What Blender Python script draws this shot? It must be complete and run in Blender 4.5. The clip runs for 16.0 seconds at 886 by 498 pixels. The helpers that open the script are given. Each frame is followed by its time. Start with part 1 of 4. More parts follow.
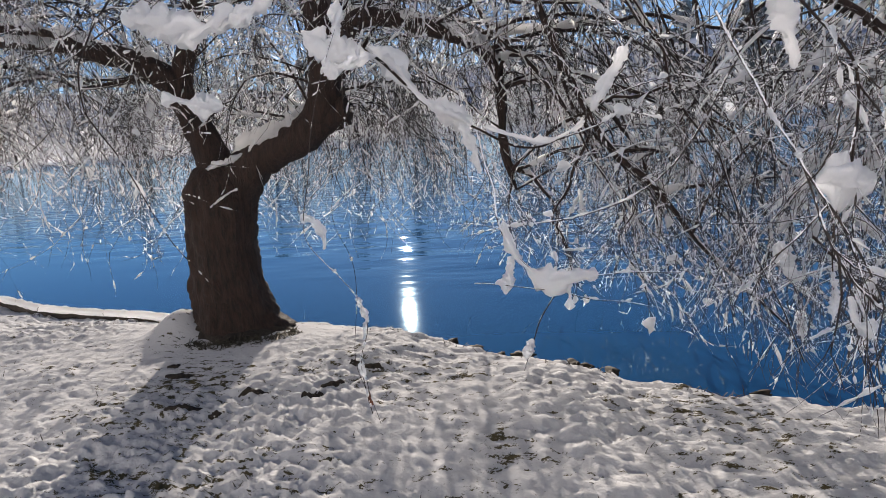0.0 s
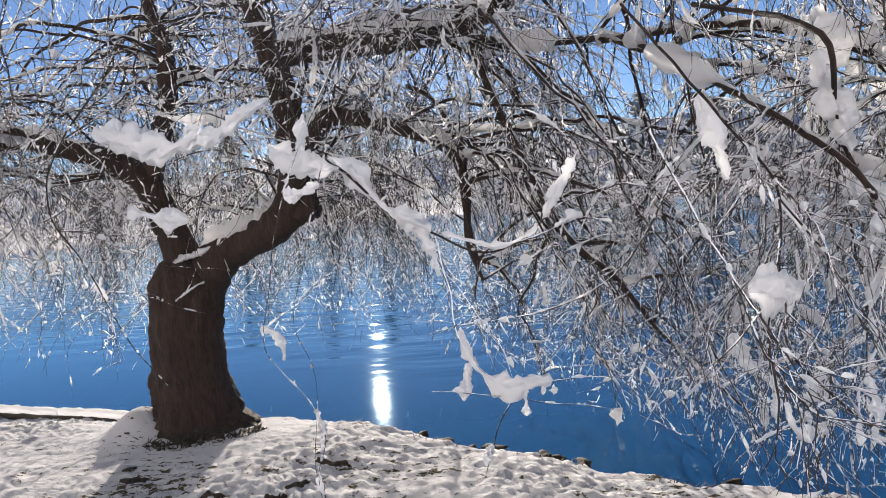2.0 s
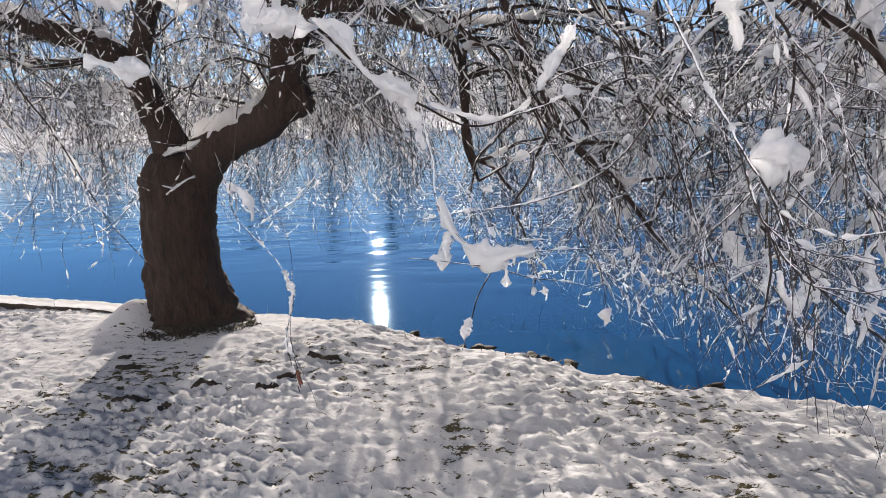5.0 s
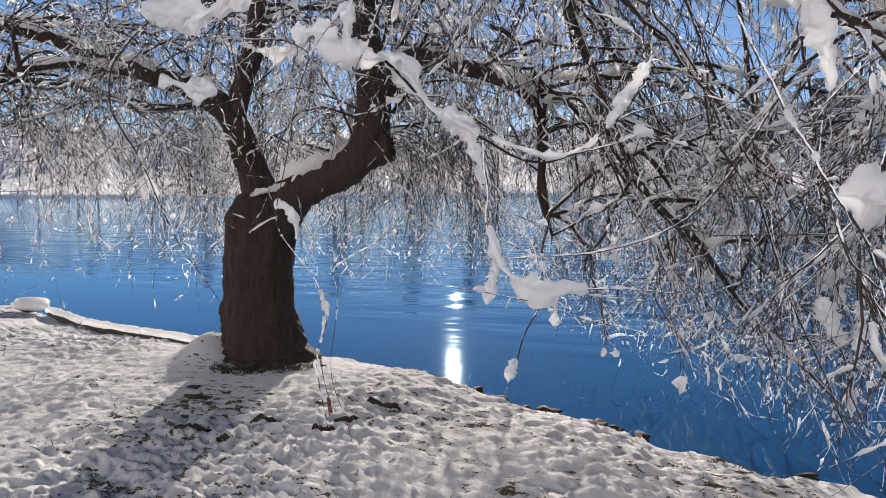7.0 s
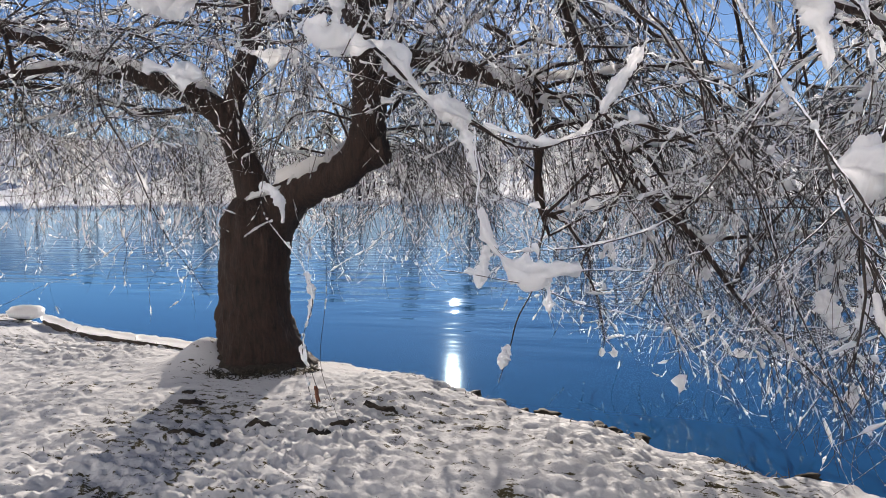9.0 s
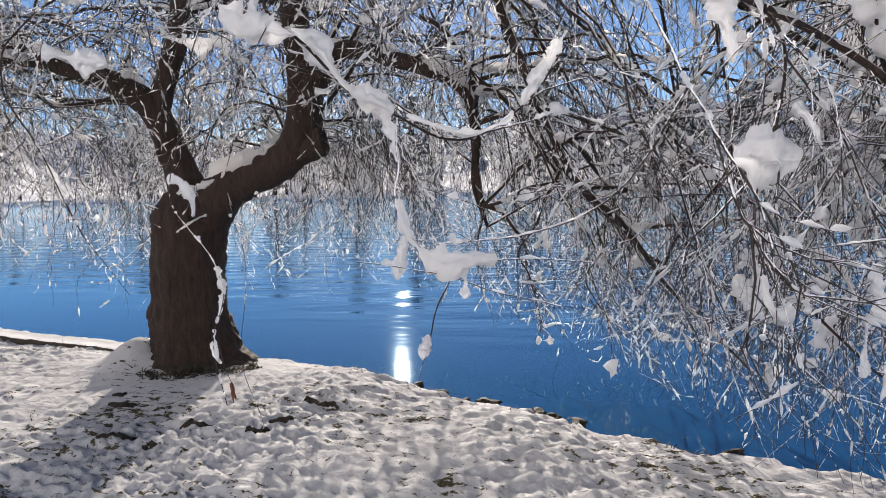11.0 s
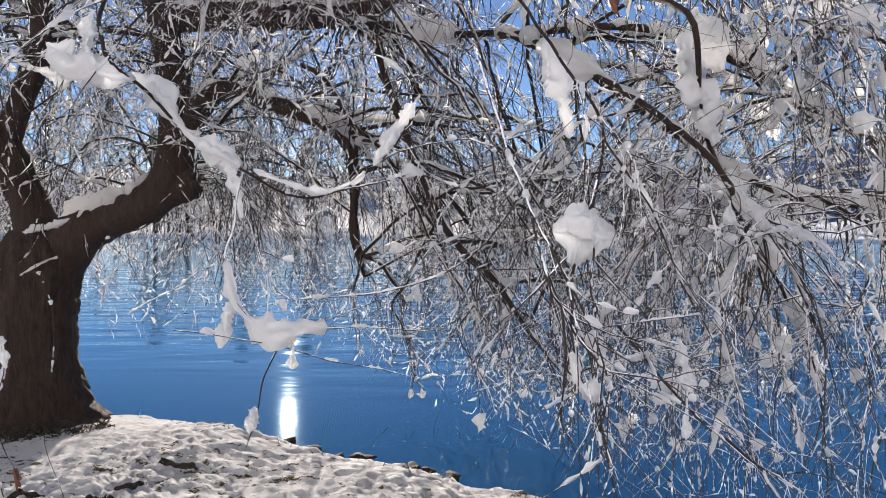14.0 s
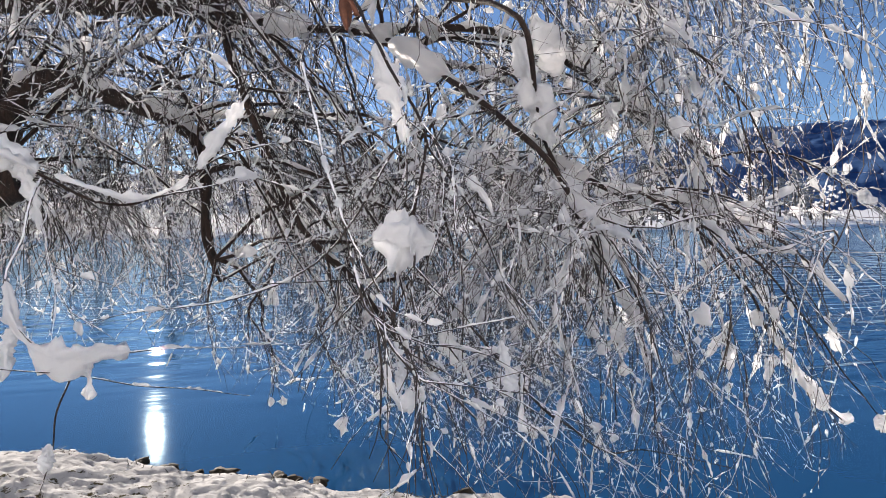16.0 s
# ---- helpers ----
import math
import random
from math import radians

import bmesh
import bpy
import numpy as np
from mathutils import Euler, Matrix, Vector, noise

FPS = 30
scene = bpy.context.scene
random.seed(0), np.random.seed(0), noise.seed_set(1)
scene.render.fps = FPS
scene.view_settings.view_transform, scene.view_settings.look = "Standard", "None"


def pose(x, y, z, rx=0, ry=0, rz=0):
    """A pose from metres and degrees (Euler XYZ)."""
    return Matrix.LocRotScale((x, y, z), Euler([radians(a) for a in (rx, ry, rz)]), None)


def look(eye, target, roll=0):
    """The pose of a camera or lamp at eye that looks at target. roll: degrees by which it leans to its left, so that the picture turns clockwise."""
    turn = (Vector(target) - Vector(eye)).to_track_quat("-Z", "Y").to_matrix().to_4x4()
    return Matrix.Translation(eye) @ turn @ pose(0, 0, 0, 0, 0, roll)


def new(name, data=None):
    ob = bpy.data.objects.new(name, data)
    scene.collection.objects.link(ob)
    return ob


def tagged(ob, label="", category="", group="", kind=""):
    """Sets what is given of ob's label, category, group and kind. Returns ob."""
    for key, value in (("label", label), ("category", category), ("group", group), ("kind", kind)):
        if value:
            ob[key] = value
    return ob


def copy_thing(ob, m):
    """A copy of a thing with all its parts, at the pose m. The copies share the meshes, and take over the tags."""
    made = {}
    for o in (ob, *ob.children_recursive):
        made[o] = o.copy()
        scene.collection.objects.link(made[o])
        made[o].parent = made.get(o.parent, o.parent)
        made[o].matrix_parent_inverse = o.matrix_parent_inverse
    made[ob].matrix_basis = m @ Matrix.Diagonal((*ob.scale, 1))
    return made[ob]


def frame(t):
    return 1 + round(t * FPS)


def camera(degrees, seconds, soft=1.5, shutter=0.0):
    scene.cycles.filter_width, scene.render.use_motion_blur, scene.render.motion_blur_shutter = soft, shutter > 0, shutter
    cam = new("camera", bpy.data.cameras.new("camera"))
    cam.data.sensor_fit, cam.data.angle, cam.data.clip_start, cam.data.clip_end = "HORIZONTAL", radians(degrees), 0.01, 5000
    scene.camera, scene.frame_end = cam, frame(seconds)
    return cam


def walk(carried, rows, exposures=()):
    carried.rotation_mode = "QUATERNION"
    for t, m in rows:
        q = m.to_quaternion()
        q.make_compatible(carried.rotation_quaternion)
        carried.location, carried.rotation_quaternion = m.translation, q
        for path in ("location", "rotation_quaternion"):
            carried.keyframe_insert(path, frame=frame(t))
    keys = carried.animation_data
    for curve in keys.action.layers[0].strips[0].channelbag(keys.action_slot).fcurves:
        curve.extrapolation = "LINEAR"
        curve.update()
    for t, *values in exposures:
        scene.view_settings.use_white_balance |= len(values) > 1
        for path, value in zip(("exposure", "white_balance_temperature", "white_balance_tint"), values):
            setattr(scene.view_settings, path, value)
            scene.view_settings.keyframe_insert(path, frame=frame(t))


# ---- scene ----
# ---- camera ----
PATH = [
    (0, (0.483, 0.323, 1.554), (0.227, 2.467, 1.133), -4.4),
    (0.5, (0.495, 0.315, 1.574), (0.311, 2.485, 1.265), -4.5),
    (1, (0.504, 0.309, 1.586), (0.370, 2.493, 1.350), -4.4),
    (1.5, (0.525, 0.303, 1.596), (0.441, 2.492, 1.399), -4.9),
    (2, (0.520, 0.289, 1.610), (0.385, 2.482, 1.477), -4.8),
    (2.5, (0.525, 0.284, 1.604), (0.356, 2.474, 1.480), -3.9),
    (3, (0.535, 0.288, 1.585), (0.402, 2.478, 1.426), -2.4),
    (3.5, (0.540, 0.298, 1.564), (0.474, 2.486, 1.346), -1.1),
    (4, (0.532, 0.305, 1.540), (0.490, 2.481, 1.219), -1.1),
    (4.5, (0.515, 0.318, 1.524), (0.408, 2.479, 1.130), -3.9),
    (4.7, (0.527, 0.334, 1.513), (0.404, 2.487, 1.078), -3.8),
    (6.8, (0.606, 0.418, 1.433), (0.176, 2.546, 1.080), -0.0),
    (7, (0.604, 0.419, 1.428), (0.171, 2.566, 1.213), -0.4),
    (7.5, (0.603, 0.417, 1.411), (0.165, 2.566, 1.249), -0.7),
    (8, (0.601, 0.426, 1.399), (0.133, 2.569, 1.238), -0.9),
    (8.2, (0.601, 0.432, 1.393), (0.131, 2.575, 1.224), -0.8),
    (10.3, (0.650, 0.455, 1.373), (0.347, 2.625, 1.165), -1.3),
    (10.5, (0.653, 0.454, 1.377), (0.367, 2.625, 1.152), -1.4),
    (11, (0.667, 0.459, 1.374), (0.426, 2.635, 1.159), -1.3),
    (11.5, (0.679, 0.461, 1.373), (0.493, 2.642, 1.145), -1.6),
    (12, (0.691, 0.468, 1.371), (0.549, 2.650, 1.133), -1.9),
    (12.5, (0.704, 0.471, 1.370), (0.612, 2.657, 1.136), -2.1),
    (13, (0.722, 0.472, 1.381), (0.675, 2.664, 1.199), -2.1),
    (13.5, (0.746, 0.477, 1.403), (0.786, 2.675, 1.328), 0.6),
    (14, (0.772, 0.488, 1.412), (0.914, 2.683, 1.353), 0.5),
    (14.5, (0.795, 0.491, 1.416), (1.009, 2.679, 1.335), -0.1),
    (15, (0.828, 0.491, 1.416), (1.178, 2.660, 1.322), -0.2),
    (15.5, (0.849, 0.491, 1.426), (1.327, 2.637, 1.350), -0.7),
    (16, (0.866, 0.498, 1.433), (1.443, 2.620, 1.356), -0.8),
]

cam = camera(72.0, 16.0, soft=0.6)
EXPOSURES = [(t, e + 1.94, 7700, 15) for t, e in ((0, -0.33), (1.5, -0.03), (4, 0.06), (7, -0.17), (8, -0.15), (11, -0.05), (13.5, -0.02), (16, -0.05))]
walk(cam, [(t, look(eye, target, roll)) for t, eye, target, roll in PATH], EXPOSURES)

# ---- world and sun ----
SUN_AZ, SUN_EL = -10.5, 16.8
SKY, SUN = 0.038, 3.15
world = bpy.data.worlds.new("world")
scene.world = world
world.use_nodes = True
sky = world.node_tree.nodes.new("ShaderNodeTexSky")
sky.sky_type, sky.sun_disc = "NISHITA", False
sky.sun_elevation, sky.sun_rotation = radians(SUN_EL), radians(SUN_AZ)
sky.altitude, sky.air_density, sky.dust_density, sky.ozone_density = 2400, 1.0, 0.35, 5.5
backing = world.node_tree.nodes["Background"]
world.node_tree.links.new(sky.outputs[0], backing.inputs[0])
backing.inputs[1].default_value = SKY
lamp = bpy.data.lights.new("sun", "SUN")
lamp.energy, lamp.angle, lamp.color = SUN, radians(0.53), (1, 0.99, 0.98)
sun = new("sun", lamp)
az, el = radians(SUN_AZ), radians(SUN_EL)
TO_SUN = Vector((math.sin(az) * math.cos(el), math.cos(az) * math.cos(el), math.sin(el)))
sun.matrix_world = look(TO_SUN * 30, (0, 0, 0))

# ---- materials ----
def material(name, rough=0.6):
    m = bpy.data.materials.new(name)
    m.use_nodes = True
    b = m.node_tree.nodes["Principled BSDF"]
    b.inputs["Roughness"].default_value = rough
    return m, m.node_tree, b


def add(tree, kind, **values):
    n = tree.nodes.new(kind)
    for key, value in values.items():
        n.inputs[key.replace("_", " ")].default_value = value
    return n


def noise_node(tree, scale, detail=4.0, rough=0.6, stretch=None):
    n = add(tree, "ShaderNodeTexNoise", Scale=scale, Detail=detail, Roughness=rough)
    place = tree.nodes.new("ShaderNodeNewGeometry")
    if stretch:
        mp = tree.nodes.new("ShaderNodeMapping")
        mp.inputs["Scale"].default_value = stretch
        tree.links.new(place.outputs["Position"], mp.inputs["Vector"])
        tree.links.new(mp.outputs["Vector"], n.inputs["Vector"])
    else:
        tree.links.new(place.outputs["Position"], n.inputs["Vector"])
    return n


def ramp(tree, source, *stops):
    r = tree.nodes.new("ShaderNodeValToRGB")
    while len(r.color_ramp.elements) < len(stops):
        r.color_ramp.elements.new(0.5)
    for e, (at, colour) in zip(r.color_ramp.elements, stops):
        e.position, e.color = at, (*colour, 1)
    tree.links.new(source, r.inputs["Fac"])
    return r


def bump(tree, source, b, strength, distance, after=None):
    n = add(tree, "ShaderNodeBump", Strength=strength, Distance=distance)
    tree.links.new(source, n.inputs["Height"])
    if after:
        tree.links.new(after.outputs["Normal"], n.inputs["Normal"])
    tree.links.new(n.outputs["Normal"], b.inputs["Normal"])
    return n


def simple(name, low, high, scale, rough, strength, distance, stretch=None):
    m, tree, b = material(name, rough)
    n = noise_node(tree, scale, 6, 0.65, stretch)
    r = ramp(tree, n.outputs["Fac"], (0.3, low), (0.7, high))
    tree.links.new(r.outputs["Color"], b.inputs["Base Color"])
    bump(tree, n.outputs["Fac"], b, strength, distance)
    return m


def snow_material(name, passing, grain, dirt=False, white=1.0, gloss=0.5):
    m, tree, b = material(name, 0.55)
    b.inputs["Specular IOR Level"].default_value = gloss
    b.inputs["Roughness"].default_value = 0.55 if dirt else 0.38
    fine = noise_node(tree, grain, 5, 0.7)
    r = ramp(tree, fine.outputs["Fac"], (0.25, (0.80 * white, 0.82 * white, 0.85 * white)), (0.7, (0.91 * white, 0.91 * white, 0.92 * white)))
    colour = r.outputs["Color"]
    if dirt:
        spots = noise_node(tree, 1.0, 7, 0.72, (10, 19, 10))
        broad = noise_node(tree, 0.9, 2, 0.5)
        both = tree.nodes.new("ShaderNodeMath")
        both.operation = "MULTIPLY_ADD"
        both.inputs[1].default_value = 0.45
        tree.links.new(broad.outputs["Fac"], both.inputs[0])
        tree.links.new(spots.outputs["Fac"], both.inputs[2])
        where = ramp(tree, both.outputs[0], (0.81, (0, 0, 0)), (0.84, (1, 1, 1)))
        mix = tree.nodes.new("ShaderNodeMix")
        mix.data_type = "RGBA"
        tree.links.new(where.outputs["Color"], mix.inputs["Factor"])
        tree.links.new(colour, mix.inputs[6])
        mix.inputs[7].default_value = (0.07, 0.06, 0.035, 1)
        colour = mix.outputs[2]
        # the unseen land behind the camera is whitened to bounce fill light
        spot = tree.nodes.new("ShaderNodeNewGeometry")
        split = tree.nodes.new("ShaderNodeSeparateXYZ")
        tree.links.new(spot.outputs["Position"], split.inputs[0])
        uneven = tree.nodes.new("ShaderNodeMath")
        uneven.operation = "MULTIPLY_ADD"
        uneven.inputs[1].default_value = 3.0
        tree.links.new(broad.outputs["Fac"], uneven.inputs[0])
        tree.links.new(split.outputs["Y"], uneven.inputs[2])
        inland = tree.nodes.new("ShaderNodeMapRange")
        inland.inputs["From Min"].default_value, inland.inputs["From Max"].default_value = 0.8, -2.4
        tree.links.new(uneven.outputs[0], inland.inputs["Value"])
        deep = tree.nodes.new("ShaderNodeMix")
        deep.data_type = "RGBA"
        tree.links.new(inland.outputs["Result"], deep.inputs["Factor"])
        tree.links.new(colour, deep.inputs[6])
        deep.inputs[7].default_value = (0.92, 0.92, 0.93, 1)
        colour = deep.outputs[2]
    tree.links.new(colour, b.inputs["Base Color"])
    relief = bump(tree, fine.outputs["Fac"], b, 0.2 if dirt else 0.5, 0.006)
    if dirt:
        tuft = noise_node(tree, 48.0, 4, 0.6)
        bump(tree, tuft.outputs["Fac"], b, 0.4, 0.02, relief)
    if passing:
        t = tree.nodes.new("ShaderNodeBsdfTranslucent")
        t.inputs["Color"].default_value = (0.97, 0.97, 0.975, 1)
        s = tree.nodes.new("ShaderNodeMixShader")
        s.inputs[0].default_value = passing
        tree.links.new(b.outputs[0], s.inputs[1])
        tree.links.new(t.outputs[0], s.inputs[2])
        tree.links.new(s.outputs[0], tree.nodes["Material Output"].inputs["Surface"])
    return m


SNOW = snow_material("snow_on_twigs", 0.8, 160)
THICK_SNOW = snow_material("thick_snow", 0.66, 110)
GROUND_SNOW = snow_material("snow_on_grass", 0.0, 90, True, 0.52, 0.0)
BARK = simple("bark", (0.003, 0.002, 0.0015), (0.036, 0.017, 0.0115), 44, 0.9, 1.0, 0.02, (1, 1, 0.16))
TWIG, tree, b = material("snowy_twig_bark", 0.6)
n = noise_node(tree, 40, 4, 0.6)
r = ramp(tree, n.outputs["Fac"], (0.3, (0.006, 0.004, 0.003)), (0.7, (0.034, 0.018, 0.013)))
patch = noise_node(tree, 42, 3, 0.65)
face = tree.nodes.new("ShaderNodeNewGeometry")
split = tree.nodes.new("ShaderNodeSeparateXYZ")
tree.links.new(face.outputs["Normal"], split.inputs[0])
lie = tree.nodes.new("ShaderNodeMath")
lie.operation = "MULTIPLY_ADD"
lie.inputs[1].default_value = 0.42
tree.links.new(split.outputs["Z"], lie.inputs[0])
tree.links.new(patch.outputs["Fac"], lie.inputs[2])
where = ramp(tree, lie.outputs[0], (0.665, (0, 0, 0)), (0.69, (1, 1, 1)))
mix = tree.nodes.new("ShaderNodeMix")
mix.data_type = "RGBA"
tree.links.new(where.outputs["Color"], mix.inputs["Factor"])
tree.links.new(r.outputs["Color"], mix.inputs[6])
mix.inputs[7].default_value = (0.88, 0.88, 0.9, 1)
tree.links.new(mix.outputs[2], b.inputs["Base Color"])
STONE = simple("wet_stone", (0.008, 0.007, 0.006), (0.04, 0.033, 0.024), 14, 0.8, 0.6, 0.01)
STONE.node_tree.nodes["Principled BSDF"].inputs["Specular IOR Level"].default_value = 0.1
WOOD = simple("old_board", (0.02, 0.015, 0.012), (0.07, 0.052, 0.04), 20, 0.85, 0.6, 0.006, (0.2, 1, 1))
SOIL = simple("bare_soil", (0.008, 0.006, 0.004), (0.035, 0.026, 0.018), 45, 0.95, 0.8, 0.012)
LEAF = simple("withered_leaf", (0.06, 0.018, 0.009), (0.18, 0.06, 0.028), 160, 0.7, 0.4, 0.001)
GRASS = simple("winter_grass", (0.014, 0.011, 0.007), (0.05, 0.04, 0.02), 30, 0.7, 0.2, 0.002)
# The blue haze of distance is painted into this base colour.
HAZY_FOREST = simple("hazy_wooded_slope", (0.03, 0.085, 0.21), (0.10, 0.19, 0.36), 0.035, 0.95, 0.25, 4.0)
# Frost, lightened and blued further to carry the haze over the lake.
HAZY_FROST_SLOPE = simple("hazy_frosted_slope", (0.25, 0.31, 0.42), (0.82, 0.85, 0.9), 0.06, 0.95, 0.3, 4.0)
FROST = snow_material("frosted_crown", 0.85, 2.0, gloss=0.0)
FIR = simple("snowy_fir", (0.02, 0.035, 0.03), (0.45, 0.48, 0.52), 0.9, 0.8, 0.3, 0.05)

for far in (HAZY_FROST_SLOPE, FIR, HAZY_FOREST):
    far.node_tree.nodes["Principled BSDF"].inputs["Specular IOR Level"].default_value = 0.0

WATER, tree, body = material("lake_water", 1.0)
body.inputs["Base Color"].default_value = (0.003, 0.045, 0.12, 1)
body.inputs["Specular IOR Level"].default_value = 0.0
b = add(tree, "ShaderNodeBsdfGlossy", Color=(0.6, 0.85, 1.0, 1), Roughness=0.022)
facing = add(tree, "ShaderNodeFresnel", IOR=1.45)
surface = tree.nodes.new("ShaderNodeMixShader")
tree.links.new(facing.outputs[0], surface.inputs[0])
tree.links.new(body.outputs[0], surface.inputs[1])
tree.links.new(b.outputs[0], surface.inputs[2])
tree.links.new(surface.outputs[0], tree.nodes["Material Output"].inputs["Surface"])
swell = noise_node(tree, 1.0, 2, 0.45, (0.55, 2.0, 1))
ripple = noise_node(tree, 1.0, 4, 0.55, (1.7, 5.5, 1))
spot = tree.nodes.new("ShaderNodeNewGeometry")
split = tree.nodes.new("ShaderNodeSeparateXYZ")
tree.links.new(spot.outputs["Position"], split.inputs[0])
open_water = tree.nodes.new("ShaderNodeMapRange")
open_water.inputs["From Min"].default_value, open_water.inputs["From Max"].default_value = 6.6, 9.6
open_water.inputs["To Min"].default_value, open_water.inputs["To Max"].default_value = 0.035, 0.75
offshore = tree.nodes.new("ShaderNodeMath")
offshore.operation = "MULTIPLY_ADD"
offshore.inputs[1].default_value = 0.4
tree.links.new(split.outputs["X"], offshore.inputs[0])
tree.links.new(split.outputs["Y"], offshore.inputs[2])
tree.links.new(offshore.outputs[0], open_water.inputs["Value"])
lee = tree.nodes.new("ShaderNodeMapRange")
lee.inputs["From Min"].default_value, lee.inputs["From Max"].default_value = -0.6, 2.4
lee.inputs["To Min"].default_value, lee.inputs["To Max"].default_value = 0.8, 1.8
tree.links.new(split.outputs["X"], lee.inputs["Value"])
calm = tree.nodes.new("ShaderNodeMath")
calm.operation = "MULTIPLY"
tree.links.new(lee.outputs["Result"], calm.inputs[0])
tree.links.new(open_water.outputs["Result"], calm.inputs[1])
first = bump(tree, swell.outputs["Fac"], b, 0.3, 0.06)
second = bump(tree, ripple.outputs["Fac"], b, 0.2, 0.008, first)
tree.links.new(calm.outputs[0], first.inputs["Strength"])
tree.links.new(calm.outputs[0], second.inputs["Strength"])
shimmer = noise_node(tree, 9.0, 2, 0.5)
last = bump(tree, shimmer.outputs["Fac"], b, 0.032, 0.006, second)
tree.links.new(last.outputs["Normal"], facing.inputs["Normal"])

# ---- mesh helpers ----
def mesh_from(name, verts, quads, mat, smooth=True):
    """A mesh from arrays of corners and of four-cornered faces."""
    me = bpy.data.meshes.new(name)
    verts, quads = np.asarray(verts, np.float32).reshape(-1, 3), np.asarray(quads, np.int32).reshape(-1, 4)
    me.vertices.add(len(verts))
    me.vertices.foreach_set("co", verts.ravel())
    me.loops.add(quads.size)
    me.loops.foreach_set("vertex_index", quads.ravel())
    me.polygons.add(len(quads))
    me.polygons.foreach_set("loop_start", np.arange(0, quads.size, 4, dtype=np.int32))
    me.polygons.foreach_set("use_smooth", np.full(len(quads), smooth))
    me.update(calc_edges=True)
    me.validate()
    me.materials.append(mat)
    return me


def child(ob, parent, label="", kind=""):
    ob.parent = parent
    where = parent.location.copy()
    top = parent.parent
    if top:
        where = where + top.location if parent.matrix_parent_inverse.is_identity else Vector((0, 0, 0))
    ob.matrix_parent_inverse = Matrix.Translation(-where)
    return tagged(ob, label=label, kind=kind)


def part_np(name, verts, quads, mat, parent, label="", kind=""):
    """One mesh, in world coordinates, under a thing or a part."""
    return child(new(name, mesh_from(name, verts, quads, mat)), parent, label, kind)


def part(name, bm, mat, parent, label=""):
    me = bpy.data.meshes.new(name)
    bm.to_mesh(me)
    bm.free()
    me.materials.append(mat)
    for p in me.polygons:
        p.use_smooth = True
    return child(new(name, me), parent, label)


def hashed(i, j, k, seed):
    n = (i * 374761393 + j * 668265263 + k * 2147483647 + seed * 974634751) & 0x7FFFFFFF
    n = ((n ^ (n >> 13)) * 1274126177) & 0x7FFFFFFF
    return ((n ^ (n >> 16)) & 0xFFFF) / 65535.0


def value_noise(p, scale, seed=0):
    """Smooth noise from -1 to 1 at an array of points."""
    q = np.asarray(p, float) * scale
    i = np.floor(q).astype(np.int64)
    f = q - i
    u = f * f * (3 - 2 * f)
    out = 0
    for a in (0, 1):
        for c in (0, 1):
            for d in (0, 1):
                weight = np.where(a, u[..., 0], 1 - u[..., 0]) * np.where(c, u[..., 1], 1 - u[..., 1]) * np.where(d, u[..., 2], 1 - u[..., 2])
                out = out + weight * hashed(i[..., 0] + a, i[..., 1] + c, i[..., 2] + d, seed)
    return out * 2 - 1


def tubes(lines, radii, sides, ref=None):
    """Tapered tubes round many lines (n, k, 3) with radii (n, k): corners and faces."""
    lines = np.asarray(lines, float)
    n, k, _ = lines.shape
    along = np.gradient(lines, axis=1)
    along /= np.linalg.norm(along, axis=-1, keepdims=True) + 1e-9
    if ref is None:
        mean = along.mean(1)
        ref = np.stack([mean[:, 1], -mean[:, 0], 0 * mean[:, 0]], -1)
        short = np.linalg.norm(ref, axis=1, keepdims=True)
        ref = np.where(short < 0.05, np.array([[1.0, 0, 0]]), ref / (short + 1e-9))
    side = np.cross(along, ref[:, None, :])
    side /= np.linalg.norm(side, axis=-1, keepdims=True) + 1e-9
    up = np.cross(side, along)
    turn = np.arange(sides) * 2 * np.pi / sides
    ring = np.cos(turn)[None, None, :, None] * side[:, :, None, :] + np.sin(turn)[None, None, :, None] * up[:, :, None, :]
    verts = lines[:, :, None, :] + np.asarray(radii)[:, :, None, None] * ring
    a = np.arange(n)[:, None, None] * k * sides + np.arange(k - 1)[None, :, None] * sides + np.arange(sides)[None, None, :]
    c = a - np.arange(sides) + (np.arange(sides) + 1) % sides
    quads = np.stack([a, c, c + sides, a + sides], -1).reshape(-1, 4)
    return verts.reshape(-1, 3), quads


def smooth_line(points, count):
    """A smooth line of count points through (x, y, z, radius) rows."""
    p = np.asarray(points, float)
    p = np.vstack([2 * p[0] - p[1], p, 2 * p[-1] - p[-2]])
    t = np.linspace(0, len(p) - 3 - 1e-6, count)
    i = t.astype(int)
    f = (t - i)[:, None]
    a, c, d, e = p[i], p[i + 1], p[i + 2], p[i + 3]
    return 0.5 * (2 * c + (d - a) * f + (2 * a - 5 * c + 4 * d - e) * f**2 + (3 * c - a - 3 * d + e) * f**3)


def joined(pieces):
    """Several (corners, faces) as one."""
    verts, quads, n = [], [], 0
    for v, q in pieces:
        verts.append(v)
        quads.append(q + n)
        n += len(v)
    return np.concatenate(verts), np.concatenate(quads)


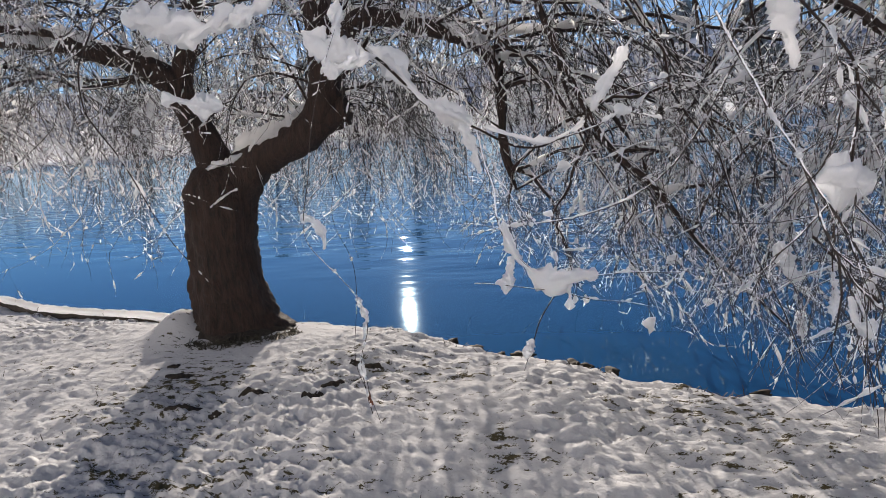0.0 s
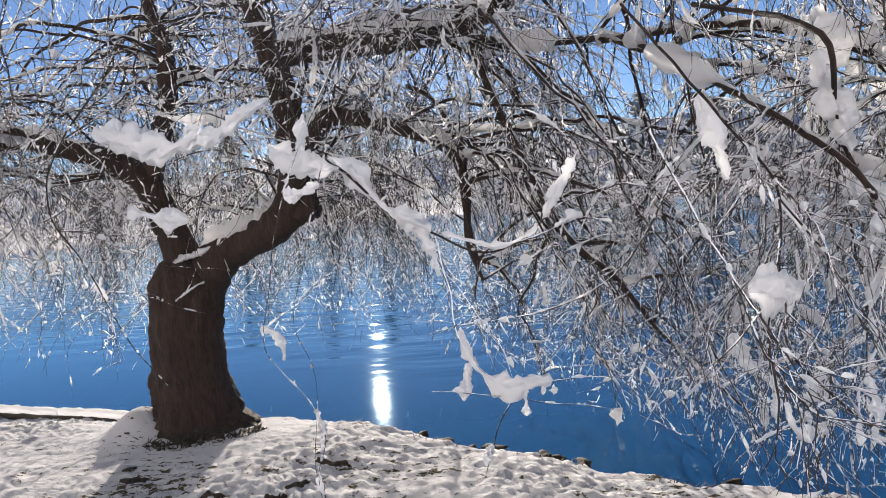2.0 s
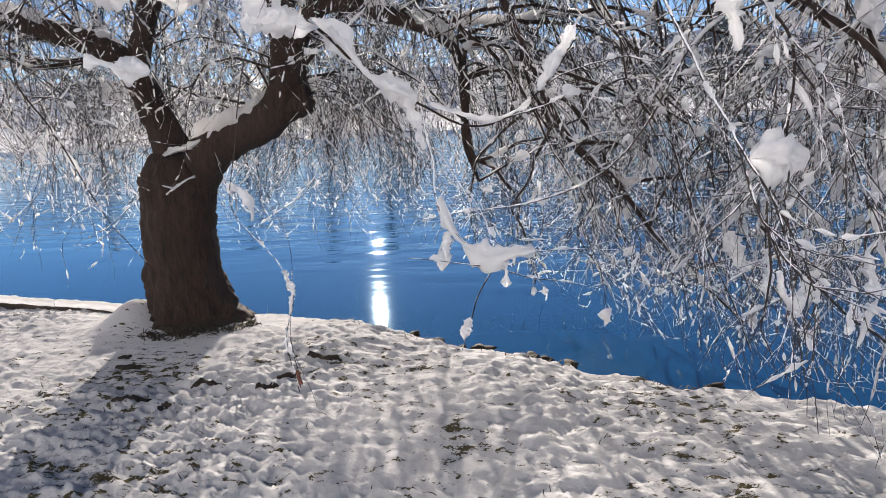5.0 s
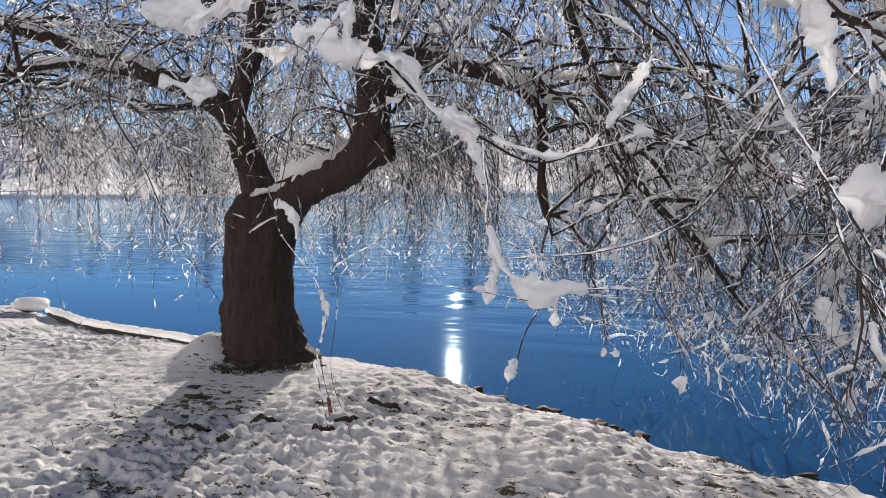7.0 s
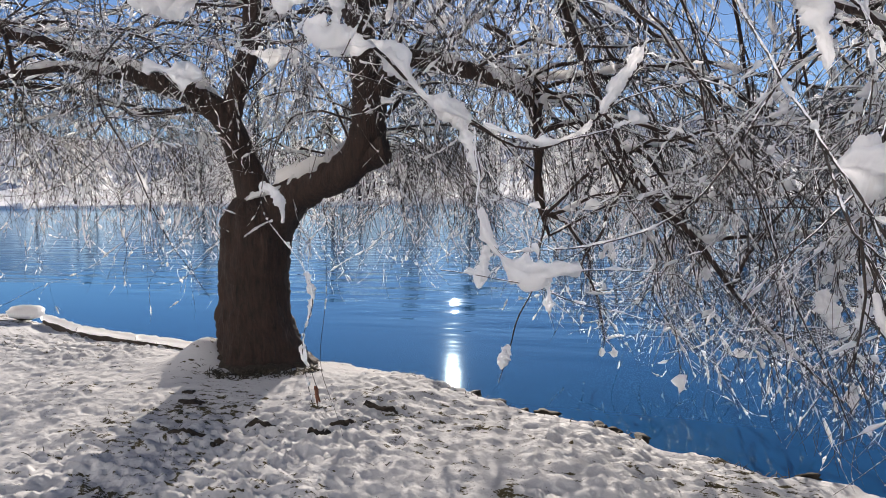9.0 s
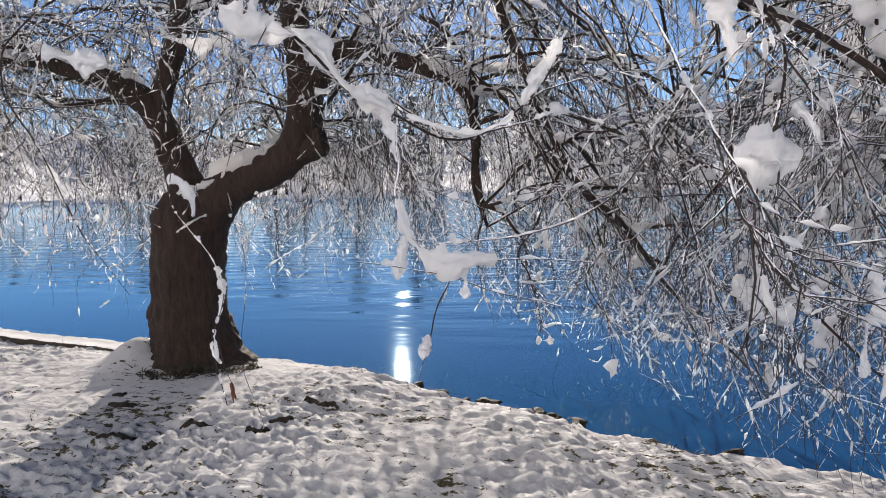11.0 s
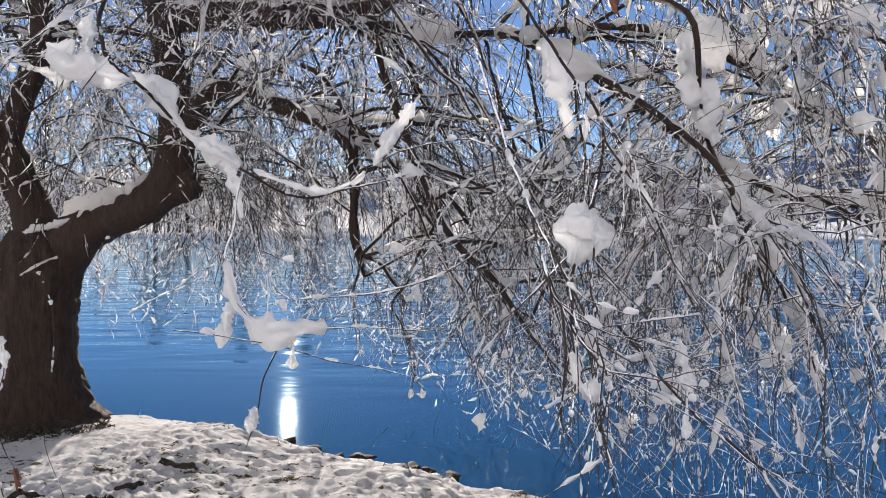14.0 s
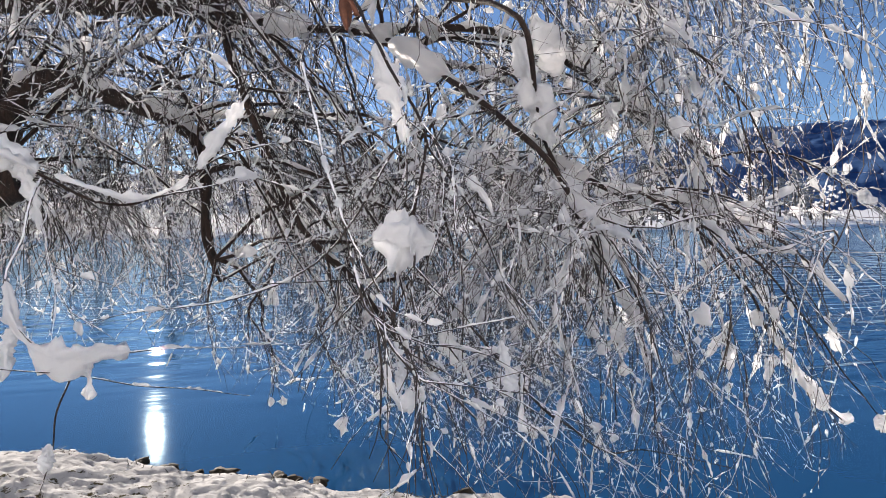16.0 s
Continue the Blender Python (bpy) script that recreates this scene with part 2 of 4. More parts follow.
def blob(centre, size, seed, rings=9, sides=12, rough=0.35):
    """A lumpy rounded lump: corners and faces."""
    u = np.linspace(0.02, np.pi - 0.02, rings)
    v = np.arange(sides) * 2 * np.pi / sides
    d = np.stack([np.sin(u)[:, None] * np.cos(v), np.sin(u)[:, None] * np.sin(v), np.cos(u)[:, None] + 0 * v], -1)
    lump = 1 + rough * value_noise(d + seed * 7.3, 1.6, seed) + rough * 0.5 * value_noise(d + seed * 3.1, 4.0, seed + 1)
    verts = (d * lump[..., None] * np.asarray(size) + np.asarray(centre)).reshape(-1, 3)
    a = np.arange(rings - 1)[:, None] * sides + np.arange(sides)
    c = np.arange(rings - 1)[:, None] * sides + (np.arange(sides) + 1) % sides
    return verts, np.stack([a + sides, c + sides, c, a], -1).reshape(-1, 4)


def lumpy(points, seed, count=40, sides=22):
    """A ragged roll of snow through (x, y, z, radius) rows."""
    line = smooth_line(points, count)
    line[:, 3] = np.maximum(line[:, 3], 0.002)
    line[[0, -1], 3] = 0.0006
    verts, quads = tubes(line[None, :, :3], line[None, :, 3], sides)
    mid = np.repeat(line[:, :3], sides, 0)
    along = np.repeat(np.cumsum(np.linalg.norm(np.diff(line[:, :3], axis=0, prepend=line[:1, :3]), axis=1)), sides)
    angle = np.tile(np.arange(sides) * 2 * np.pi / sides, count)
    wide = max(line[:, 3].max(), 0.006)
    unroll = np.stack([along / wide, 1.7 * np.cos(angle), 1.7 * np.sin(angle)], -1) + seed * 0.37
    wob = 0.82 + 0.75 * value_noise(unroll, 0.8, seed) + 0.6 * value_noise(unroll, 1.7, seed + 1) + 0.2 * value_noise(unroll, 4.0, seed + 2) + 0.1 * value_noise(unroll, 9.0, seed + 4)
    wob *= np.clip(1.0 + 1.0 * value_noise(np.stack([along / wide, 0 * along, 0 * along], -1), 0.42, seed + 5), 0.3, 1.5)
    wob -= 0.35 * (np.abs(value_noise(unroll, 1.3, seed + 3)) < 0.12)
    return mid + (verts - mid) * np.clip(wob, 0.16, 1.8)[:, None] * np.array([1, 0.55, 1]), quads


# ---- ground: the snowy bank ----
WATER_Z = -0.31
EDGE_X = np.array([-60, -14, -8, -5.9, -4.2, -2.8, -1.9, -1.2, -0.55, 0.2, 1.07, 1.75, 2.37, 3.2, 5, 9, 60.0])
EDGE_Y = np.array([26, 10.2, 7.6, 6.85, 6.05, 5.65, 5.55, 5.4, 5.18, 4.72, 4.25, 3.95, 3.62, 3.2, 2.2, -0.6, -36.0])
TREE = np.array([-1.96, 5.2])


def edge_y(x):
    y = sum(np.interp(x + d, EDGE_X, EDGE_Y) for d in (-0.4, -0.2, 0, 0.2, 0.4)) / 5
    p = np.stack([x, 0 * x, 0 * x], -1)
    return y + 0.05 * value_noise(p, 2.3, 5) + 0.03 * value_noise(p, 6.0, 6)


def domes(x, y, cell, seed):
    """Rounded tufts: height from 0 to 1 over jittered cells."""
    i, j = np.floor(x / cell).astype(np.int64), np.floor(y / cell).astype(np.int64)
    best = np.full(x.shape, 9.0)
    for a in (-1, 0, 1):
        for c in (-1, 0, 1):
            px = (i + a + hashed(i + a, j + c, 0 * i, seed)) * cell
            py = (j + c + hashed(i + a, j + c, 0 * i + 1, seed)) * cell
            size = 0.55 + 0.5 * hashed(i + a, j + c, 0 * i + 2, seed)
            best = np.minimum(best, ((x - px) ** 2 + (y - py) ** 2) / (cell * size) ** 2)
    return np.sqrt(np.clip(1 - best, 0, 1))


SKEW = np.array([[0.8, 0.6, 0], [-0.6, 0.8, 0], [0, 0, 1.0]])


def ground_height(x, y, inland):
    """inland: metres from the edge towards the land."""
    p = np.stack([x, y, 0 * x], -1)
    h = 0.05 * value_noise(p, 0.6, 1) + 0.025 * value_noise(p, 1.7, 2)
    away = np.hypot(x - TREE[0], y - TREE[1])
    near = np.exp(-((np.hypot(x - TREE[0] + 0.12, y - TREE[1] + 0.1) / 0.72) ** 2))
    h = h * (1 - near) + 0.07 * near + 0.205 * np.exp(-(((x + 2.37) / 0.22) ** 2 + ((y - 5.05) / 0.32) ** 2))
    calm = np.clip((away - 0.45) / 1.1, 0.15, 1) * np.where(x < -2.3, 0.75, 1)
    q = p * [0.62, 1, 1]
    fine = np.clip(1.4 - np.maximum((inland - 3.6) / 1.2, (np.abs(x + 1.2) - 4.2) / 1.0), 0, 1)
    patch = 0.65 + 0.5 * value_noise(p, 1.1, 9)
    fade = np.clip(1 - np.hypot(x, y - 3) / 30, 0, 1)
    h = h + calm * fade * np.clip(patch, 0.3, 1.1) * 1.3 * (fine * 0.010 * domes(0.7 * x, y, 0.075, 3) + fine * 0.016 * domes(0.7 * x + 0.3 * y, y, 0.045, 4) + 0.007 * np.abs(value_noise(q @ SKEW, 8.5, 14)) + fine * (0.016 * value_noise(q, 14, 15) + 0.022 * np.abs(value_noise(q @ SKEW.T, 22, 17)) + 0.022 * np.abs(value_noise(q @ SKEW, 33, 16)) + 0.006 * value_noise(p, 44, 7)))
    # The steep rise inland is an unseen reflector slope, added for fill light.
    h = h - 0.045 * fade + 1.2 * np.clip(inland - 6.8, 0, 11) * np.clip((inland - 6.8) / 3, 0, 1) + 0.15 * np.clip(inland - 18, 0, 60)
    return h - 0.07 * np.clip(1 - inland / 0.8, 0, 1) ** 2


def build_ground():
    xs = np.concatenate([-np.geomspace(12.2, 60, 26)[::-1], np.arange(-12, -6.5, 0.16), np.arange(-6.5, -4.2, 0.04), np.arange(-4.2, 3.6, 0.019), np.arange(3.6, 12, 0.16), np.geomspace(12.2, 60, 26)])
    vs = np.concatenate([[-0.16, -0.10, -0.06, -0.03], np.arange(0, 3.3, 0.02), np.arange(3.3, 5, 0.05), np.arange(5, 13, 0.2), np.geomspace(13.2, 70, 26)])
    x, v = np.meshgrid(xs, vs)
    slant = np.clip(1 - v / 30, 0, 1)
    y = edge_y(x) * slant + (1 - slant) * np.clip(edge_y(x), -40, 8) - v
    z = ground_height(x, y, v)
    drop = np.clip(-v / 0.16, 0, 1)
    lip = 0.02 * np.clip(1 - np.abs(v) / 0.1, 0, 1) * value_noise(np.stack([x, y, 0 * x], -1), 8, 11)
    z = np.where(v < 0, z * (1 - drop**0.7) + (WATER_Z - 0.12) * drop**0.7, z) + lip
    verts = np.stack([x, y, z], -1).reshape(-1, 3)
    a = np.arange(len(vs) - 1)[:, None] * len(xs) + np.arange(len(xs) - 1)
    quads = np.stack([a, a + len(xs), a + len(xs) + 1, a + 1], -1).reshape(-1, 4)
    mesh = mesh_from("ground", verts, quads, GROUND_SNOW)
    ob = new("ground", mesh)
    return tagged(ob, "tufted lakeside bank under fresh lumpy snow", "ground", kind="structure")


build_ground()


def ground_z(x, y):
    x, y = np.atleast_1d(np.asarray(x, float)), np.atleast_1d(np.asarray(y, float))
    return ground_height(x, y, edge_y(x) - y)


# ---- lake and far shore ----
def build_water():
    xs, ys = (-1500.0, 1500.0), (-60.0, 1200.0)
    verts = [(x, y, WATER_Z) for y in ys for x in xs]
    ob = new("water", mesh_from("water", verts, [(0, 1, 3, 2)], WATER))
    tagged(ob, "rippled deep blue lake water", "lake", kind="structure")


build_water()


def build_far_shore():
    xs = np.linspace(-420, 420, 169)
    vs = np.array([-3.0, 0.0, 1.2, 4.0, 12.0, 30.0, 70.0])
    rise = np.array([-1.0, 0.12, 0.7, 0.9, 1.4, 3.0, 8.0])
    x, v = np.meshgrid(xs, vs)
    y = 158 + v + 0.10 * x * (x > 0) + 6 * value_noise(np.stack([x, 0 * x, 0 * x], -1), 0.02, 21)
    z = WATER_Z + rise[:, None] * (1 + 0.25 * value_noise(np.stack([x, v, 0 * x], -1), 0.12, 22))
    a = np.arange(len(vs) - 1)[:, None] * len(xs) + np.arange(len(xs) - 1)
    quads = np.stack([a, a + 1, a + len(xs) + 1, a + len(xs)], -1).reshape(-1, 4)
    ob = new("far_shore", mesh_from("far_shore", np.stack([x, y, z], -1), quads, snow_material("shore_snow", 0, 3, gloss=0.0)))
    tagged(ob, "low snow-covered far shore across the lake", "shore", kind="structure")


build_far_shore()


def build_hill(label, az0, az1, dist, heights, seed, mat=HAZY_FOREST):
    """A wooded ridge, its heights in degrees over the horizon at even steps from az0 to az1."""
    angles = np.radians(np.linspace(az0, az1, 181))
    top = np.interp(np.linspace(0, 1, 181), np.linspace(0, 1, len(heights)), heights)
    for _ in range(12):
        top = np.convolve(np.pad(top, 1, "edge"), [0.25, 0.5, 0.25], "valid")
    t = np.linspace(0, 1, 28)
    a, u = np.meshgrid(angles, t)
    r = dist * (0.62 + 0.38 * u)
    q = np.stack([np.sin(a) * 8, np.cos(a) * 8, u * 3], -1)
    h = dist * np.tan(np.radians(top))[None, :] * (u**0.85) * (1 + 0.10 * value_noise(q, 1.7, seed) * np.sin(np.pi * u))
    h = h + dist * 0.0022 * value_noise(q, 22, seed + 1) * (u > 0.02)
    verts = np.stack([np.sin(a) * r, np.cos(a) * r, h - 1.5], -1)
    back = verts[-1].copy() * [1.25, 1.25, 0.0]
    verts = np.concatenate([verts, back[None]], 0)
    k = len(angles)
    f = np.arange(len(t))[:, None] * k + np.arange(k - 1)
    quads = np.stack([f, f + 1, f + k + 1, f + k], -1).reshape(-1, 4)
    ob = new("hill", mesh_from("hill", verts, quads, mat))
    tagged(ob, label, "hill", kind="structure")


build_hill("wooded hill above the far lake shore, tinted with blue haze", 26, 80, 1500, (4, 6.9, 8.0, 8.0, 7.2, 6.0, 6.5, 5), 31)
build_hill("frosted forested slope behind the opposite shore, paled with haze", -75, 34, 760, (6, 5.2, 5.8, 5.0, 4.6, 5.4, 6.4, 7.0, 4.5), 41, HAZY_FROST_SLOPE)

# ---- the willow ----
willow = new("willow_tree")
willow.location = (-1.96, 5.2, 0)
tagged(willow, "old weeping willow with snow-laden drooping bare branches", "tree")

TRUNK = [(-1.95, 5.22, -0.25, 0.47), (-1.95, 5.21, -0.02, 0.41), (-1.955, 5.2, 0.14, 0.35), (-1.975, 5.2, 0.38, 0.312), (-1.975, 5.2, 0.7, 0.29), (-1.955, 5.2, 1.0, 0.28), (-1.92, 5.2, 1.2, 0.275), (-1.87, 5.2, 1.34, 0.22), (-1.84, 5.2, 1.42, 0.06)]
MAIN_BRANCHES = {}
MAIN_BRANCHES["right"] = [(-1.9, 5.2, 1.05, 0.2), (-1.64, 5.19, 1.37, 0.17), (-1.37, 5.16, 1.5, 0.145), (-1.08, 5.12, 1.63, 0.14), (-0.93, 5.1, 1.84, 0.145), (-0.89, 5.1, 2.15, 0.13), (-0.92, 5.1, 2.5, 0.11), (-0.99, 5.06, 2.98, 0.105)]
MAIN_BRANCHES["stub"] = [(-1.25, 5.14, 1.575, 0.11), (-1.05, 5.12, 1.66, 0.125), (-0.9, 5.11, 1.725, 0.125), (-0.79, 5.1, 1.76, 0.12), (-0.762, 5.1, 1.768, 0.115), (-0.752, 5.1, 1.77, 0.1), (-0.75, 5.1, 1.771, 0.01)]
MAIN_BRANCHES["up"] = [(-0.98, 5.06, 2.9, 0.1), (-1.08, 5.1, 3.2, 0.08), (-1.2, 5.2, 3.5, 0.06), (-1.5, 5.4, 4.2, 0.035), (-1.7, 5.7, 4.8, 0.015)]
MAIN_BRANCHES["top"] = [(-1.0, 5.06, 2.93, 0.1), (-0.7, 4.97, 2.93, 0.1), (-0.31, 4.8, 2.89, 0.095), (0.21, 4.6, 2.84, 0.085), (0.61, 4.4, 2.85, 0.065), (0.95, 4.15, 3.0, 0.05), (1.5, 3.8, 3.25, 0.03), (2.0, 3.4, 3.3, 0.015)]
MAIN_BRANCHES["top_right"] = [(0.4, 4.5, 2.8, 0.0308), (0.75, 4.32, 2.68, 0.0252), (1.07, 4.1, 2.58, 0.0213), (1.37, 3.8, 2.49, 0.0179), (1.63, 3.5, 2.27, 0.0146), (1.82, 3.2, 2.15, 0.0112), (2.15, 2.95, 1.9, 0.00672)]
MAIN_BRANCHES["left"] = [(-1.93, 5.2, 1.1, 0.2), (-1.95, 5.19, 1.45, 0.14), (-2.04, 5.18, 1.75, 0.12), (-2.12, 5.12, 2.02, 0.11), (-2.26, 5.0, 2.2, 0.095), (-2.55, 4.9, 2.32, 0.08), (-2.9, 4.7, 2.45, 0.06), (-3.3, 4.45, 2.6, 0.045), (-3.9, 4.2, 2.72, 0.025), (-4.5, 4.0, 2.6, 0.012)]
MAIN_BRANCHES["left_up"] = [(-2.12, 5.12, 2.0, 0.09), (-2.0, 5.12, 2.33, 0.085), (-1.94, 5.2, 2.64, 0.085), (-1.95, 5.3, 3.02, 0.07), (-2.05, 5.4, 3.34, 0.058), (-2.25, 5.55, 3.9, 0.035), (-2.5, 5.8, 4.5, 0.015)]
MAIN_BRANCHES["left_low"] = [(-2.7, 4.82, 2.36, 0.04), (-3.12, 4.45, 2.38, 0.032), (-3.5, 4.15, 2.2, 0.022), (-4.0, 3.9, 1.8, 0.01)]
MAIN_BRANCHES["bend"] = [(-0.83, 5.1, 2.18, 0.09), (-0.56, 5.0, 2.41, 0.075), (-0.1, 4.8, 2.28, 0.055), (0.33, 4.6, 2.07, 0.045), (0.45, 4.52, 1.78, 0.033), (0.44, 4.5, 1.4, 0.022), (0.52, 4.48, 1.12, 0.01)]
MAIN_BRANCHES["sweep"] = [(0.55, 4.4, 2.8, 0.03), (0.65, 4.2, 2.38, 0.026), (0.83, 4.0, 1.85, 0.022), (1.02, 3.8, 1.41, 0.018), (1.25, 3.7, 1.17, 0.014), (1.48, 3.6, 0.83, 0.01), (1.84, 3.4, 0.44, 0.005)]
MAIN_BRANCHES["high_arch"] = [(1.3, 3.85, 2.5, 0.0196), (1.85, 3.25, 2.36, 0.0168), (2.26, 3.0, 2.1, 0.014), (2.46, 3.0, 1.98, 0.0119), (2.74, 3.0, 1.85, 0.0091), (3.0, 3.0, 1.66, 0.0049)]
MAIN_BRANCHES["low_arch"] = [(1.62, 3.5, 2.26, 0.016), (1.9, 2.8, 1.75, 0.0128), (2.16, 2.6, 1.55, 0.0112), (2.36, 2.6, 1.53, 0.0096), (2.65, 2.6, 1.46, 0.008), (2.96, 2.6, 1.33, 0.0056), (3.27, 2.6, 1.08, 0.0032)]
MAIN_BRANCHES["dark_arch"] = [(1.4, 3.75, 2.48, 0.015), (1.55, 2.8, 2.0, 0.0128), (1.69, 2.35, 1.69, 0.0105), (1.79, 2.3, 1.53, 0.009), (1.93, 2.3, 1.38, 0.006), (2.1, 2.35, 1.1, 0.003)]


def bark_tube(points, count, sides, rough):
    line = smooth_line(points, count)
    verts, quads = tubes(line[None, :, :3], line[None, :, 3], sides, np.array([[0.1, 1.0, 0.05]]))
    centre = np.repeat(line[:, :3], sides, 0)
    out = verts - centre
    furrow = np.abs(value_noise(verts * [1, 1, 0.28], 17, 51)) + 0.5 * np.abs(value_noise(verts * [1, 1, 0.4], 38, 52))
    grow = 1 + rough * (furrow - 0.5) + 0.06 * value_noise(verts, 3.0, 53)
    return centre + out * grow[:, None], quads, line


def root_flare(verts):
    angle = np.arctan2(verts[:, 1] - 5.2, verts[:, 0] + 1.96)
    low = np.clip(1 - (verts[:, 2] + 0.05) / 0.4, 0, 1) ** 2
    more = low * (0.16 * np.cos(4 * angle + 0.6) + 0.30 * np.clip(np.cos(angle + 0.3), 0, 1) ** 2)
    verts[:, :2] = TREE + (verts[:, :2] - TREE) * (1 + more)[:, None]
    return verts


v, q, _ = bark_tube(TRUNK, 90, 72, 0.16)
trunk = part_np("trunk", root_flare(v), q, BARK, willow, "thick furrowed dark brown trunk")

LIMB_LINES = {}


def snow_cap(line, seed, amount=1.0, sides=10):
    """A lumpy strip of snow along the upper side of a branch."""
    along = np.gradient(line[:, :3], axis=0)
    along /= np.linalg.norm(along, axis=-1, keepdims=True) + 1e-9
    flat = np.sqrt(np.clip(1 - along[:, 2] ** 2, 0, 1))
    up = np.array([0, 0, 1.0]) - along * along[:, 2:3]
    up /= np.linalg.norm(up, axis=-1, keepdims=True) + 1e-9
    n = value_noise(line[:, :3], 6.0, seed) + 0.6 * value_noise(line[:, :3], 17, seed + 1)
    keep = np.clip((flat - 0.35) * 2.2, 0, 1) * np.clip(np.where(line[:, 3] > 0.03, 0.75, 0.22) + 1.5 * n, 0, 1.3)
    r = np.minimum(line[:, 3] * 0.6 + np.clip(line[:, 3] * 0.9, 0.0025, 0.014), 0.08) * keep * amount
    r[0] = r[-1] = 0.0005
    centre = line[:, :3] + up * (line[:, 3] * 0.98 - 0.25 * r)[:, None]
    verts, quads = tubes(centre[None], np.maximum(r, 0.0005)[None], sides)
    mid = np.repeat(centre, sides, 0)
    wob = 1 + 0.3 * value_noise(verts, 22, seed + 2)
    return mid + (verts - mid) * wob[:, None], quads


for i, (key, points) in enumerate(MAIN_BRANCHES.items()):
    big = points[0][3] > 0.06
    v, q, line = bark_tube(points, 90 if big else 60, 28 if big else 12, 0.16 if big else 0.08)
    LIMB_LINES[key] = line
    limb = part_np("limb", v, q, BARK, willow)
    if key != "stub":
        part_np("snow", *snow_cap(line, 60 + i, 2.1 if key in ("high_arch", "low_arch", "dark_arch", "top_right") else 1.0), SNOW, limb, "snow lying along the limb", "stuff")

# ---- branches, twigs and their snow ----
rng = np.random.default_rng(7)
# Nominal camera position; the crown's hem is fitted to the view angles below.
VIEW_EYE = np.array([0.62, 0.42, 1.45])
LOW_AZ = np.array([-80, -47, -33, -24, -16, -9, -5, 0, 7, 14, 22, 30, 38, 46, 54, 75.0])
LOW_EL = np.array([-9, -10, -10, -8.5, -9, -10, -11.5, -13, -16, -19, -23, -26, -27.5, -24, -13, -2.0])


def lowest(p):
    """Degrees by which points lie over the crown's hem, a hem set by angles in the camera's view."""
    d = p - VIEW_EYE
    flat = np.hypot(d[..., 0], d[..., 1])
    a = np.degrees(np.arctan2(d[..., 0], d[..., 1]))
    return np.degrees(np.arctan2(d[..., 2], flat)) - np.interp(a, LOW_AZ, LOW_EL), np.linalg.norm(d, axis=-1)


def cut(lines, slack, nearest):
    """Shortens each line where it would hang under the view-fitted hem or come too near the camera."""
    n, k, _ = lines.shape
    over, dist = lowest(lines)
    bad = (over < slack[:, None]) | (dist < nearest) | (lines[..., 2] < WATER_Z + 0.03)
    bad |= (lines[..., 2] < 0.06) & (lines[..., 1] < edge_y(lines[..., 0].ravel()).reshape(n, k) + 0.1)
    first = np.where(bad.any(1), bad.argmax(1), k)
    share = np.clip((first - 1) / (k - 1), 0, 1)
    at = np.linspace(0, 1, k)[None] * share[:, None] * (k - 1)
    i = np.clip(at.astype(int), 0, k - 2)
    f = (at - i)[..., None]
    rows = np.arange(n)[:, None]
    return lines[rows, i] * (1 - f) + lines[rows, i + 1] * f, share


def grow(start, way, length, steps, gravity, wobble, kink=0.0):
    """Lines that leave start along way and bend to the ground, with a kink at some of their buds."""
    n = len(start)
    p, d = start.copy(), way.copy()
    out = [p.copy()]
    ds = (length / (steps - 1))[:, None]
    turn = rng.normal(0, 1, (n, 3))
    for _ in range(steps - 1):
        turn = 0.6 * turn + 0.8 * rng.normal(0, 1, (n, 3))
        d = d + ds * (gravity[:, None] * np.array([0, 0, -1.0]) + wobble * turn)
        if kink:
            d = d + kink * (rng.random((n, 1)) < 0.22) * rng.normal(0, 1, (n, 3))
        d /= np.linalg.norm(d, axis=1, keepdims=True)
        p = p + d * ds
        out.append(p.copy())
    return np.stack(out, 1)


# Boughs: arcs from a limb to a place in the outer crown.
def boughs(count, limbs, low, high, lift, thick=1.0):
    out = []
    for _ in range(count):
        line = LIMB_LINES[limbs[rng.integers(len(limbs))]]
        a = line[rng.integers(len(line) // 3, len(line))]
        tip = rng.uniform(low, high)
        mid = a[:3] * 0.5 + tip * 0.5
        mid[2] = max(a[2], tip[2]) + rng.uniform(*lift)
        mid[:2] += rng.normal(0, 0.15, 2)
        t = np.linspace(0, 1, 30)[:, None]
        c = (1 - t) ** 2 * a[:3] + 2 * t * (1 - t) * mid + t**2 * tip
        c += (0.07 * np.stack([value_noise(c, 2.2, s) for s in (71, 72, 73)], -1) + 0.04 * np.stack([value_noise(c, 5.5, s) for s in (74, 75, 76)], -1)) * np.minimum(1, 3 * t)
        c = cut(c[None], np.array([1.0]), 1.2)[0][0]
        r0 = min(a[3] * 0.8, rng.uniform(0.010, 0.021)) * thick
        out.append(np.hstack([c, r0 * (1 - 0.85 * t)]))
    return out


RIGHT, BACK, LEFT = ("top", "top_right", "bend", "sweep", "high_arch"), ("up", "top", "left_up", "right"), ("left", "left_low", "left_up")
BOUGHS = boughs(26, RIGHT, (0.6, 2.4, 0.5), (2.9, 4.8, 1.7), (-0.1, 0.5))
BOUGHS += boughs(11, ("top_right", "high_arch", "low_arch", "dark_arch"), (1.5, 1.9, 0.5), (3.2, 3.2, 1.7), (0.0, 0.3))
BOUGHS += boughs(12, ("top", "bend", "sweep"), (1.2, 2.9, 0.5), (2.3, 4.1, 1.0), (-0.1, 0.25))
HANGING = boughs(14, ("top", "top_right"), (1.7, 2.0, 2.3), (3.7, 3.2, 3.0), (0.2, 0.6), 0.8)
BOUGHS += HANGING
